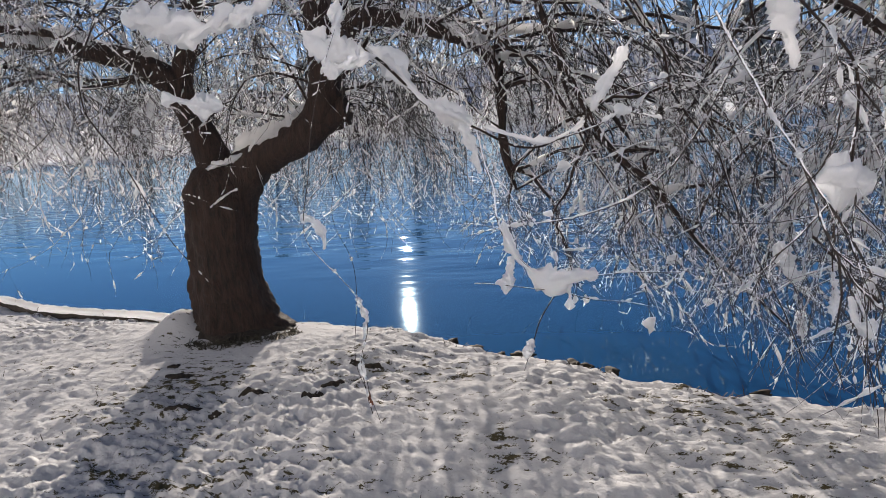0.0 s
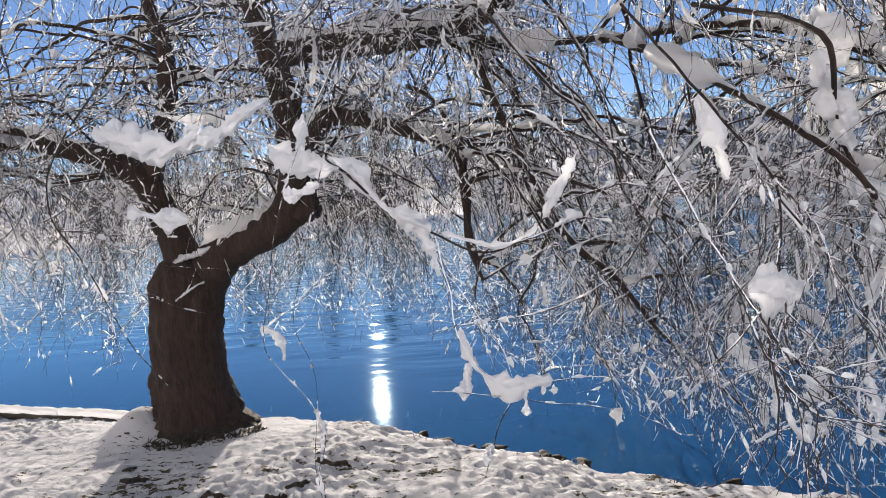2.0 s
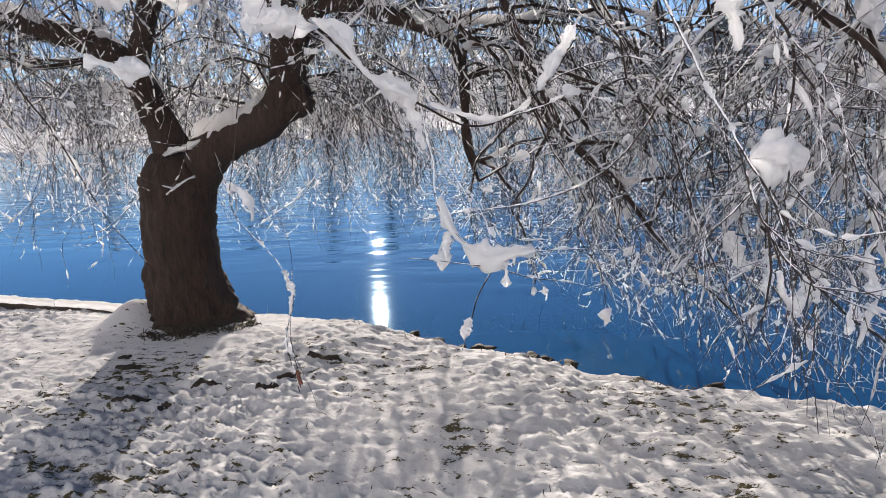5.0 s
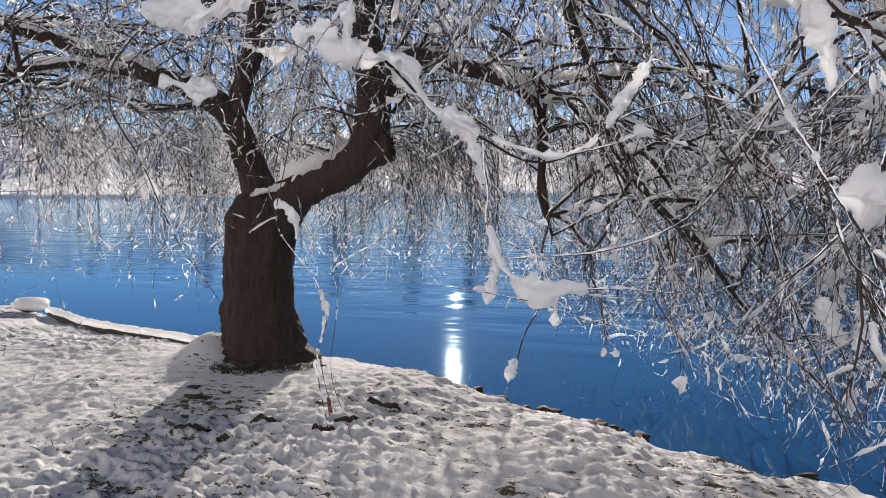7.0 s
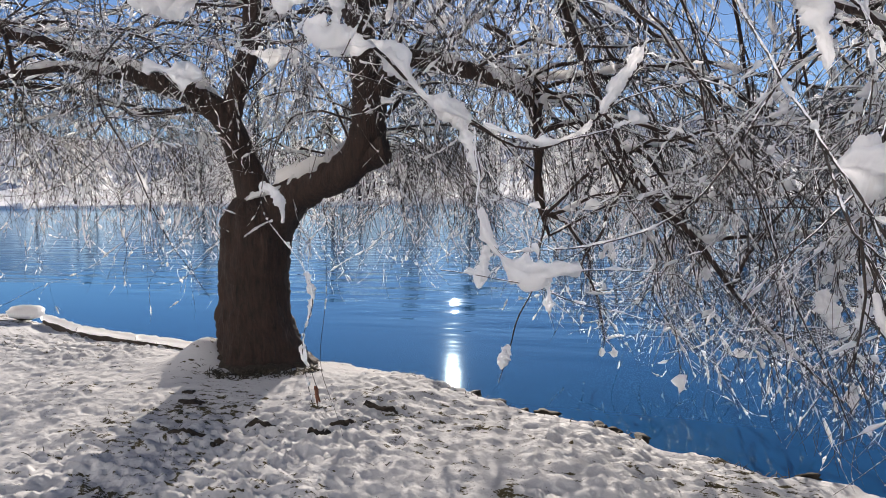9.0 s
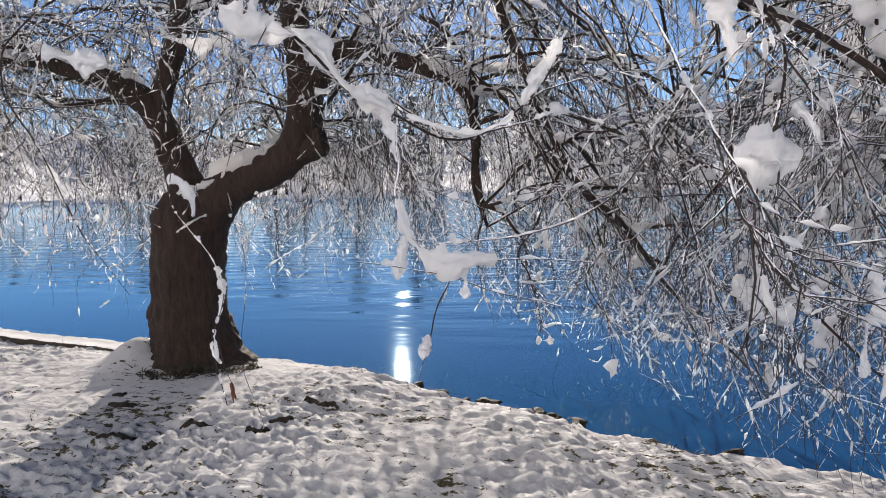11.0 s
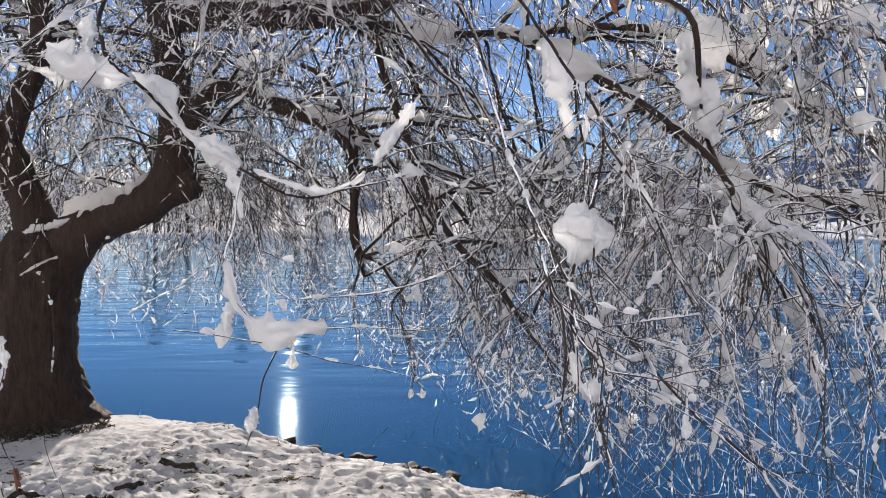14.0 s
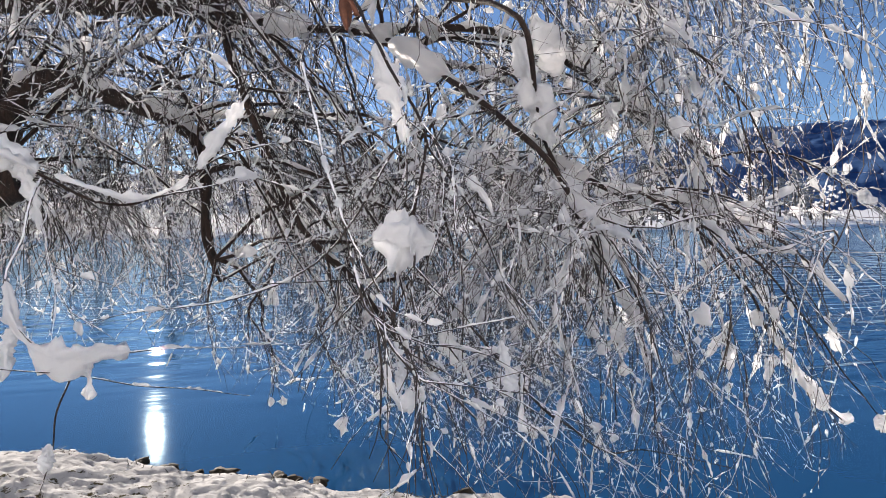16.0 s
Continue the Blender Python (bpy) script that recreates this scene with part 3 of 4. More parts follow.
BOUGHS += boughs(10, ("high_arch", "top_right", "low_arch"), (1.5, 2.4, 1.3), (2.8, 3.3, 2.3), (0.1, 0.4), 0.6)
BOUGHS += boughs(22, BACK, (-3.4, 5.8, 1.2), (2.8, 8.2, 2.6), (0.2, 0.9))
BOUGHS += boughs(14, BACK, (-3.8, 5.0, 2.4), (2.8, 8.0, 4.0), (0.2, 0.9))
BOUGHS += boughs(38, LEFT, (-5.8, 3.8, 1.2), (-2.3, 7.6, 2.9), (0.1, 0.7))
BOUGHS += boughs(6, ("left", "left_up"), (-4.8, 4.2, 2.4), (-2.0, 7.2, 3.8), (0.1, 0.7))
BOUGHS += boughs(12, ("top", "up", "left", "right"), (-2.2, 3.2, 2.4), (1.4, 4.6, 3.3), (0.1, 0.5), 0.4)
BOUGHS += boughs(18, BACK, (-3.2, 5.6, 1.4), (0.6, 7.0, 2.6), (0.2, 0.8), 0.8)
BOUGHS += boughs(28, BACK, (-1.8, 5.6, 1.2), (2.2, 7.6, 2.1), (0.1, 0.6), 0.6)
BOUGHS += boughs(16, LEFT, (-5.2, 4.6, 1.3), (-2.3, 7.0, 2.2), (0.1, 0.5), 0.7)
BOUGHS += boughs(26, LEFT + BACK, (-4.0, 5.6, 0.8), (-1.9, 7.2, 1.6), (0.4, 1.0), 0.6)
BOUGHS += boughs(15, BACK, (-1.6, 5.8, 0.8), (0.6, 7.2, 1.5), (0.4, 1.0), 0.6)
BOUGHS += boughs(14, LEFT + BACK, (-6.0, 6.0, 1.0), (-2.2, 8.5, 1.9), (0.3, 0.9), 0.7)
BOUGHS += boughs(9, ("bend", "sweep", "top", "top_right"), (0.7, 4.6, 0.1), (2.9, 6.2, 1.0), (0.0, 0.4), 0.7)
BOUGHS += boughs(11, ("bend", "top"), (0.6, 6.0, 0.1), (2.4, 7.4, 0.8), (0.1, 0.5), 0.7)
BOUGHS += boughs(10, BACK, (-2.4, 6.0, 0.5), (0.2, 8.0, 1.2), (0.2, 0.7), 0.6)
# Dark crooked branches that hang before the open water.
CROOKED = []
CROOKED.append([(0.45, 4.5, 1.5, 0.022), (0.5, 4.47, 1.27, 0.018), (0.68, 4.42, 1.18, 0.012), (0.76, 4.35, 0.98, 0.009), (0.82, 4.25, 0.7, 0.005), (0.86, 4.2, 0.48, 0.002)])
CROOKED.append([(0.5, 4.47, 1.27, 0.011), (0.47, 4.4, 1.08, 0.007), (0.46, 4.35, 0.92, 0.004), (0.49, 4.3, 0.7, 0.002)])
CROOKED.append([(0.62, 4.35, 2.4, 0.016), (0.77, 4.2, 2.08, 0.015), (0.86, 4.1, 1.68, 0.013), (0.96, 4.0, 1.47, 0.012), (1.12, 3.9, 1.3, 0.009), (1.3, 3.8, 1.08, 0.007), (1.53, 3.7, 0.9, 0.005), (1.72, 3.6, 0.57, 0.002)])
CROOKED.append([(0.96, 4.0, 1.47, 0.011), (0.83, 3.95, 1.21, 0.009), (0.72, 3.9, 1.03, 0.006), (0.78, 3.85, 0.85, 0.004), (0.84, 3.8, 0.62, 0.002)])
CROOKED.append([(0.1, 4.55, 2.5, 0.016), (0.28, 4.4, 2.36, 0.015), (0.5, 4.3, 2.02, 0.013), (0.72, 4.2, 1.82, 0.012), (0.9, 4.1, 1.52, 0.01), (1.07, 4.0, 1.13, 0.007), (1.31, 3.9, 0.85, 0.004), (1.55, 3.8, 0.66, 0.002)])
CROOKED.append([(1.12, 3.9, 1.3, 0.007), (1.16, 3.85, 1.05, 0.005), (1.1, 3.8, 0.85, 0.004), (1.2, 3.75, 0.62, 0.002)])
crooked_lines = []
for i, points in enumerate(CROOKED):
    line = smooth_line(points, 46)
    sway = np.stack([value_noise(line[:, :3] + i, 7.0, 90 + a) for a in range(3)], -1) * np.sin(np.linspace(0, np.pi, 46))[:, None]
    line[:, :3] += 0.035 * sway * [1, 1, 0.6]
    crooked_lines.append(line)
    bough = part_np("bough", *tubes(line[None, :, :3], line[None, :, 3], 8), BARK, willow)
    part_np("snow", *snow_cap(line, 300 + i, 0.8, 7), SNOW, bough, "", "stuff")
OVER = boughs(20, ("top", "left", "left_up", "bend"), (-3.4, 3.1, 1.9), (0.7, 4.7, 3.0), (0.0, 0.5), 0.4)
# Boughs that hang close in front of the walk, with their heavy snow.
NEAR = []
NEAR.append([(-0.5, 3.6, 2.75, 0.009), (-0.15, 2.5, 2.2, 0.006), (0.06, 2.0, 1.84, 0.0045), (0.17, 2.0, 1.73, 0.004), (0.27, 1.97, 1.62, 0.0035), (0.41, 1.94, 1.545, 0.003), (0.53, 1.94, 1.495, 0.003), (0.62, 1.95, 1.51, 0.0025), (0.73, 1.98, 1.6, 0.002), (0.81, 2.0, 1.72, 0.0015)])
NEAR.append([(0.4, 1.93, 1.545, 0.003), (0.42, 1.83, 1.5, 0.0025), (0.45, 1.67, 1.4, 0.002), (0.475, 1.56, 1.3, 0.002), (0.55, 1.52, 1.245, 0.0015), (0.65, 1.52, 1.25, 0.0012), (0.81, 1.55, 1.24, 0.001)])
NEAR.append([(0.40, 1.5, 1.25, 0.001), (0.54, 1.52, 1.23, 0.0011), (0.66, 1.6, 1.17, 0.0011), (0.81, 1.7, 1.12, 0.0006)])
NEAR.append([(-1.3, 3.4, 2.5, 0.006), (-0.95, 2.4, 1.95, 0.003), (-0.86, 2.2, 1.7, 0.0025), (-0.75, 2.2, 1.5, 0.002), (-0.65, 2.2, 1.28, 0.0018), (-0.5, 2.2, 1.07, 0.001)])
NEAR.append([(0.1, 2.3, 2.15, 0.003), (0.13, 1.6, 1.75, 0.0014), (0.09, 1.5, 1.55, 0.0011), (0.08, 1.49, 1.4, 0.0009), (0.12, 1.47, 1.31, 0.0008), (0.2, 1.4, 1.22, 0.0007), (0.185, 1.39, 1.13, 0.0006), (0.19, 1.41, 1.02, 0.0007)])
NEAR.append([(0.1, 2.4, 2.2, 0.005), (0.14, 1.75, 1.7, 0.001), (0.07, 1.7, 1.42, 0.0007), (0.11, 1.7, 1.23, 0.0006), (0.09, 1.7, 1.01, 0.0005), (0.13, 1.7, 0.85, 0.0004)])
NEAR.append([(0.57, 1.52, 1.235, 0.0016), (0.535, 1.55, 1.17, 0.0015), (0.505, 1.59, 1.09, 0.0012), (0.49, 1.6, 1.02, 0.0007)])
NEAR.append([(1.05, 2.4, 2.25, 0.005), (1.09, 1.65, 1.72, 0.003), (1.12, 1.55, 1.57, 0.0025), (1.08, 1.48, 1.43, 0.002), (1.04, 1.45, 1.35, 0.0015), (1.05, 1.45, 1.2, 0.001)])
NEAR.append([(1.5, 3.0, 2.4, 0.01), (1.56, 2.2, 2.06, 0.009), (1.66, 2.3, 1.85, 0.008), (1.77, 2.4, 1.66, 0.007), (1.92, 2.45, 1.42, 0.006), (2.1, 2.47, 1.14, 0.005), (2.23, 2.5, 0.82, 0.003), (2.26, 2.5, 0.45, 0.0015)])
NEAR.append([(0.92, 1.7, 1.75, 0.003), (0.95, 1.38, 1.45, 0.002), (1.0, 1.33, 1.29, 0.0015), (1.01, 1.31, 1.21, 0.0013), (1.0, 1.3, 1.15, 0.0015)])
NEAR.append([(1.5, 2.5, 1.1, 0.005), (1.64, 2.3, 0.89, 0.004), (1.8, 2.3, 0.76, 0.004), (1.93, 2.3, 0.67, 0.003), (2.08, 2.3, 0.66, 0.002), (2.42, 2.3, 0.56, 0.0012)])
NEAR.append([(2.2, 2.55, 1.56, 0.006), (2.55, 2.35, 1.3, 0.004), (2.8, 2.25, 0.95, 0.003), (2.95, 2.2, 0.74, 0.002), (3.02, 2.2, 0.68, 0.001)])
NEAR.append([(2.4, 2.6, 1.5, 0.007), (2.68, 2.6, 1.24, 0.006), (2.91, 2.6, 0.9, 0.005), (3.09, 2.6, 0.69, 0.004), (3.26, 2.6, 0.55, 0.002)])
near_lines = [smooth_line(p, 40) for p in NEAR]
for line in near_lines:
    line[:, :3] += 0.016 * np.stack([value_noise(line[:, :3], 8.0, 95 + a) for a in range(3)], -1) * np.sin(np.linspace(0, np.pi, 40))[:, None]
for i, line in enumerate(BOUGHS + OVER + near_lines):
    v, q = tubes(line[None, :, :3], line[None, :, 3], 7)
    bough = part_np("bough", v, q, BARK if line[0, 3] > 0.0045 else TWIG, willow)
    if i < len(BOUGHS + OVER) and line[0, 3] > 0.0045:
        v, q = snow_cap(line, int(rng.integers(1000)), 1.2, 8)
        part_np("snow", v, q, SNOW, bough, "", "stuff")

# Twigs: drooping lines that leave the limbs and boughs.
def twig_starts(sources, spread):
    start, way, size = [], [], []
    for line, share, long in sources:
        along = np.gradient(line[:, :3], axis=0)
        along /= np.linalg.norm(along, axis=-1, keepdims=True) + 1e-9
        i = (len(line) * (0.12 + 0.87 * rng.random(share) ** 0.75)).astype(int)
        for k in np.minimum(i, len(line) - 1):
            if line[k, 2] > 2.75 and line[k, 1] > 4.7 and rng.random() < 0.6:
                continue
            d = along[k] + rng.normal(0, spread, 3) + np.array([0, 0, -0.15])
            start.append(line[k, :3])
            way.append(d / np.linalg.norm(d))
            size.append(long)
    return np.array(start), np.array(way), np.array(size)


def snow_bits(lines, rad, per_metre, long, fat, rings, sides):
    """Short ragged bits of snow on the upper side of twigs, thicker in some parts of the crown: corners and faces."""
    n, k, _ = lines.shape
    reach = np.linalg.norm(np.diff(lines, axis=1), axis=-1).sum(1)
    count = int(per_metre * reach.sum()) + 1
    own = rng.choice(n, count, p=reach / reach.sum())
    half = rng.uniform(*long, count) * rng.random(count) ** 0.5 * 0.5 / reach[own] * (k - 1)
    mid = rng.uniform(0.04, 0.98, count) * (k - 1)
    at = np.clip(mid[:, None] + half[:, None] * np.linspace(-1, 1, rings)[None], 0, k - 1.001)
    i = at.astype(int)
    f = (at - i)[..., None]
    p = lines[own[:, None], i] * (1 - f) + lines[own[:, None], i + 1] * f
    a = p[:, -1] - p[:, 0]
    a /= np.linalg.norm(a, axis=1, keepdims=True) + 1e-9
    flat = np.sqrt(np.clip(1 - a[:, 2] ** 2, 0, 1))
    load = 0.62 + 0.55 * value_noise(p[:, 1], 2.2, 301) + 0.45 * value_noise(p[:, 1], 6.5, 302)
    keep = rng.random(count) < (0.3 + 0.7 * flat) * np.clip(load, 0.12, 1)
    p, flat, own, i = p[keep], flat[keep], own[keep], i[keep]
    m = len(p)
    size = (fat[0] + (fat[1] - fat[0]) * rng.random(m) ** 2.6) * (0.6 + 0.45 * flat)
    r = size[:, None] * np.sin(np.linspace(0.1, np.pi - 0.1, rings))[None] ** 0.3 * rng.uniform(0.45, 1.5, (m, rings))
    centre = p + np.array([0, 0, 1.0]) * (0.6 * rad[own[:, None], i] + 0.5 * r)[..., None] + rng.normal(0, 0.12, (m, rings, 3)) * r[..., None]
    return tubes(centre, r, sides)


def twig_set(sources, steps, per, small, thick, spread, lift=0.0):
    """Twigs with their twiglets: lines and radii of both, and the owner of each twiglet."""
    s0, w0, size0 = twig_starts(sources, spread)
    n = len(s0)
    length = rng.uniform(0.4, 1.7, n) * size0
    twig = grow(s0, w0, length, steps, rng.uniform(0.7, 3.2, n), 34.0 / steps, 0.23)
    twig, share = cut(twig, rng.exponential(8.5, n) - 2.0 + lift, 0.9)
    keep = share * length > 0.12
    twig, length = twig[keep], (share * length)[keep]
    n = len(twig)
    rad = (thick * (0.7 + rng.random(n) * np.clip(length, 0.4, 1.4)))[:, None] * np.linspace(1, 0.22, steps)[None]
    pick = rng.integers(2, steps, (n, per))
    rows = np.arange(n)[:, None]
    along = np.gradient(twig, axis=1)
    along /= np.linalg.norm(along, axis=-1, keepdims=True) + 1e-9
    d = 0.85 * along[rows, pick].reshape(-1, 3) + rng.normal(0, 0.36, (n * per, 3))
    d /= np.linalg.norm(d, axis=1, keepdims=True)
    reach = rng.uniform(0.05, 0.42, n * per)
    let = grow(twig[rows, pick].reshape(-1, 3), d, reach, small, rng.uniform(0.8, 5.0, n * per), 3.0, 0.25)
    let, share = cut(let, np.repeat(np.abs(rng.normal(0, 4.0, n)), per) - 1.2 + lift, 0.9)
    owner = np.repeat(np.arange(n), per)
    keep = share * reach > 0.03
    let, owner = let[keep], owner[keep]
    lrad = np.full((len(let), 1), thick * 0.5) * np.linspace(1, 0.45, small)[None]
    return (twig, rad), (let, lrad), owner


NEAR_KEYS = ("high_arch", "low_arch", "dark_arch", "top_right")
FAR_KEYS = ("left", "left_low", "bend", "sweep", "top", "left_up", "up")
front = [(b, 11, 1.0) for b in BOUGHS if b[-1, 1] < 3.4] + [(b, 14, 1.2) for b in HANGING] + [(LIMB_LINES[k], 15, 1.0) for k in NEAR_KEYS] + [(b, 7, 0.4) for i, b in enumerate(near_lines) if i not in (1, 2, 4, 5, 6)]
rest = [(b, 19 if b[-1, 1] > 5.3 and b[-1, 0] > -2.6 else 12, 1.15) for b in BOUGHS if b[-1, 1] >= 3.4] + [(LIMB_LINES[k], 22, 1.0) for k in FAR_KEYS] + [(b, 22, 0.6) for b in crooked_lines]

for line in near_lines:
    v, q = snow_bits(line[None, :, :3], line[None, :, 3], 30, (0.01, 0.05), (0.0012, 0.0064), 7, 7)
    part_np("snow_crust", v, q, SNOW, willow, "beads of snow strung along a near twig", "stuff")

# Those nearest to the walk are parts of their own, the rest one part.
(t0, r0), (t1, r1), owner = twig_set(front, 28, 8, 5, 0.0026, 0.22)
own = np.arange(len(t0)) % 2 == 0
own &= np.cumsum(own) <= 280
for i in np.where(own)[0]:
    mine = owner == i
    pieces, caps = [tubes(t0[i : i + 1], r0[i : i + 1], 5)], [snow_bits(t0[i : i + 1], r0[i : i + 1], 24, (0.01, 0.075), (0.002, 0.0085), 6, 5)]
    if mine.any():
        pieces.append(tubes(t1[mine], r1[mine], 4))
        caps.append(snow_bits(t1[mine], r1[mine], 18, (0.008, 0.05), (0.0016, 0.006), 4, 4))
    twig = part_np("twig", *joined(pieces), TWIG, willow)
    part_np("snow", *joined(caps), SNOW, twig, "", "stuff")
left0, left1 = ~own, ~own[owner]
(u0, s0), (u1, s1), _ = twig_set(rest, 15, 5, 4, 0.0033, 0.27)
(o0, q0), (o1, q1), _ = twig_set([(b, 12, 0.8) for b in OVER], 15, 5, 4, 0.0022, 0.3, 8.0)
u0, s0, u1, s1 = np.concatenate([u0, o0]), np.concatenate([s0, q0]), np.concatenate([u1, o1]), np.concatenate([s1, q1])
part_np("twig_tangle", *joined([tubes(t0[left0], r0[left0], 4), tubes(t1[left1], r1[left1], 3), tubes(u0, s0, 3), tubes(u1, s1, 3)]), TWIG, willow, "thin drooping bare brown twigs", "stuff")
bits = [snow_bits(t0[left0], r0[left0], 22, (0.01, 0.075), (0.002, 0.0085), 5, 5), snow_bits(t1[left1], r1[left1], 17, (0.008, 0.05), (0.0016, 0.006), 4, 4)]
bits += [snow_bits(u0, s0, 19, (0.02, 0.13), (0.003, 0.0125), 4, 3), snow_bits(u1, s1, 12, (0.015, 0.1), (0.0028, 0.009), 3, 3)]
part_np("twig_snow", *joined(bits), SNOW, willow, "snow and ice clinging to the twigs", "stuff")

# Small lumps of snow caught in forks, and plates that bridge neighbouring twigs.
lumps = []
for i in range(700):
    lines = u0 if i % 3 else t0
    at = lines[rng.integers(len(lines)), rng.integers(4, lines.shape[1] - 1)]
    if np.linalg.norm(at - VIEW_EYE) < 1.7:
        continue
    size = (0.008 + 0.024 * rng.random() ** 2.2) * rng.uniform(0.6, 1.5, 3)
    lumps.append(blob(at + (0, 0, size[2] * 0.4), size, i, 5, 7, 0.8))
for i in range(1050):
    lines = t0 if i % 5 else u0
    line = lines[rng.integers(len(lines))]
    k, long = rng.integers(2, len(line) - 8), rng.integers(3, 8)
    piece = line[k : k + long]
    if np.linalg.norm(piece[0] - VIEW_EYE) < 1.6:
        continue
    # Plates get smaller close to the camera and near the view-fitted hem.
    r = (0.005 + 0.021 * rng.random() ** 1.8) * min(1.0, np.linalg.norm(piece[0] - VIEW_EYE) / 2.6) * np.clip(lowest(piece[-1])[0] / 9, 0.3, 1) * np.sin(np.linspace(0.25, np.pi - 0.25, long)) ** 0.5 * rng.uniform(0.5, 1.35, long)
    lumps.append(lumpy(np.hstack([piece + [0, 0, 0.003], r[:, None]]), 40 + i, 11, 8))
part_np("snow_crust", *joined(lumps), SNOW, willow, "small lumps of snow caught in the twigs", "stuff")


# ---- large snow clumps ----
def snow_clump(label, body, drips=()):
    """A body of snow and what hangs from it, each a list of (x, y, z, radius) rows."""
    ob = new("snow_clump")
    ob.location = body[0][:3]
    tagged(ob, label, "snow clump", "snow clumps in the willow")
    part_np("clump", *lumpy(body, int(abs(body[0][0]) * 1000)), THICK_SNOW, ob)
    for i, d in enumerate(drips):
        part_np("drip", *lumpy(d, 7 + i), THICK_SNOW, ob)


snow_clump("fat rounded snow clump on a thin twig", [(1.01, 1.45, 1.415, 0.01), (1.035, 1.45, 1.418, 0.027), (1.06, 1.455, 1.413, 0.032), (1.085, 1.46, 1.41, 0.02), (1.115, 1.46, 1.408, 0.009)])
snow_clump("small snow clump dripping down a twig", [(0.065, 1.49, 1.41, 0.004), (0.08, 1.49, 1.398, 0.0104), (0.1, 1.49, 1.38, 0.0104), (0.105, 1.495, 1.355, 0.0056), (0.1, 1.5, 1.335, 0.0024)], [[(0.18, 1.42, 1.245, 0.0032), (0.2, 1.4, 1.22, 0.0056), (0.195, 1.4, 1.195, 0.004), (0.19, 1.4, 1.175, 0.0016)], [(0.187, 1.39, 1.155, 0.0024), (0.184, 1.39, 1.135, 0.0044), (0.186, 1.39, 1.11, 0.0032), (0.188, 1.4, 1.095, 0.0016)]])
snow_clump("long ragged snow clump shaped like a wing", [(0.462, 1.58, 1.36, 0.008), (0.475, 1.56, 1.31, 0.012), (0.505, 1.53, 1.27, 0.017), (0.55, 1.52, 1.245, 0.023), (0.6, 1.52, 1.25, 0.018), (0.645, 1.52, 1.252, 0.008)],
           [[(0.475, 1.555, 1.29, 0.012), (0.468, 1.55, 1.25, 0.011), (0.46, 1.55, 1.21, 0.005)], [(0.58, 1.52, 1.24, 0.013), (0.588, 1.52, 1.21, 0.011), (0.585, 1.52, 1.18, 0.004)]])
snow_clump("pillow of snow lying on a thin branch", [(0.42, 1.94, 1.555, 0.0105), (0.47, 1.94, 1.535, 0.018), (0.53, 1.94, 1.515, 0.0225), (0.575, 1.945, 1.505, 0.009), (0.63, 1.95, 1.52, 0.012), (0.68, 1.96, 1.55, 0.0045)])
snow_clump("thick snow along a drooping branch", [(0.12, 2.0, 1.79, 0.0161), (0.19, 2.0, 1.72, 0.029), (0.26, 1.98, 1.64, 0.0242), (0.32, 1.96, 1.6, 0.0274), (0.39, 1.94, 1.56, 0.0145)], [[(0.36, 1.94, 1.57, 0.0113), (0.39, 1.92, 1.5, 0.0113), (0.405, 1.9, 1.44, 0.00484)]])
snow_clump("upright streak of snow on a twig", [(0.7, 1.97, 1.57, 0.0048), (0.72, 1.98, 1.61, 0.0104), (0.75, 1.98, 1.66, 0.0136), (0.79, 2.0, 1.72, 0.0096), (0.81, 2.0, 1.75, 0.0032)])
snow_clump("drop-shaped snow clump at a twig's end", [(1.005, 1.31, 1.25, 0.008), (1.008, 1.31, 1.22, 0.016), (1.02, 1.31, 1.2, 0.016), (1.045, 1.31, 1.19, 0.006)])
snow_clump("small icy snow drop on a twig's end", [(1.05, 1.45, 1.24, 0.005), (1.05, 1.45, 1.2, 0.008), (1.05, 1.45, 1.16, 0.003)])
snow_clump("hanging snow clump over the water", [(1.45, 2.64, 1.06, 0.016), (1.47, 2.65, 0.99, 0.03), (1.5, 2.65, 0.94, 0.034), (1.54, 2.65, 0.91, 0.01)])
snow_clump("large ragged curtain of snow on a bough", [(2.03, 2.47, 1.26, 0.03), (2.09, 2.47, 1.17, 0.055), (2.14, 2.48, 1.08, 0.06), (2.18, 2.49, 0.98, 0.045), (2.22, 2.5, 0.86, 0.012)])
snow_clump("broad snow clump draped on a bough", [(1.79, 2.42, 1.6, 0.03), (1.86, 2.44, 1.52, 0.055), (1.93, 2.45, 1.45, 0.07), (1.99, 2.46, 1.37, 0.045), (2.03, 2.47, 1.3, 0.02)], [[(1.95, 2.45, 1.45, 0.03), (2.02, 2.45, 1.46, 0.035), (2.09, 2.45, 1.44, 0.01)]])
snow_clump("snow clump on a steep bough", [(1.58, 2.22, 2.0, 0.021), (1.64, 2.29, 1.9, 0.035), (1.7, 2.33, 1.8, 0.0315), (1.76, 2.38, 1.7, 0.0105)])
snow_clump("thin icy snow drop", [(1.4, 1.79, 1.1, 0.006), (1.4, 1.79, 1.04, 0.011), (1.4, 1.79, 0.99, 0.013), (1.4, 1.79, 0.96, 0.004)])
snow_clump("flat plate of snow on a twig", [(-0.27, 1.63, 1.67, 0.008), (-0.23, 1.63, 1.66, 0.016), (-0.18, 1.63, 1.645, 0.02), (-0.13, 1.63, 1.64, 0.006)])
snow_clump("snow drop at the tip of a hanging twig", [(0.512, 1.58, 1.1, 0.004), (0.503, 1.595, 1.075, 0.009), (0.495, 1.6, 1.045, 0.003)])
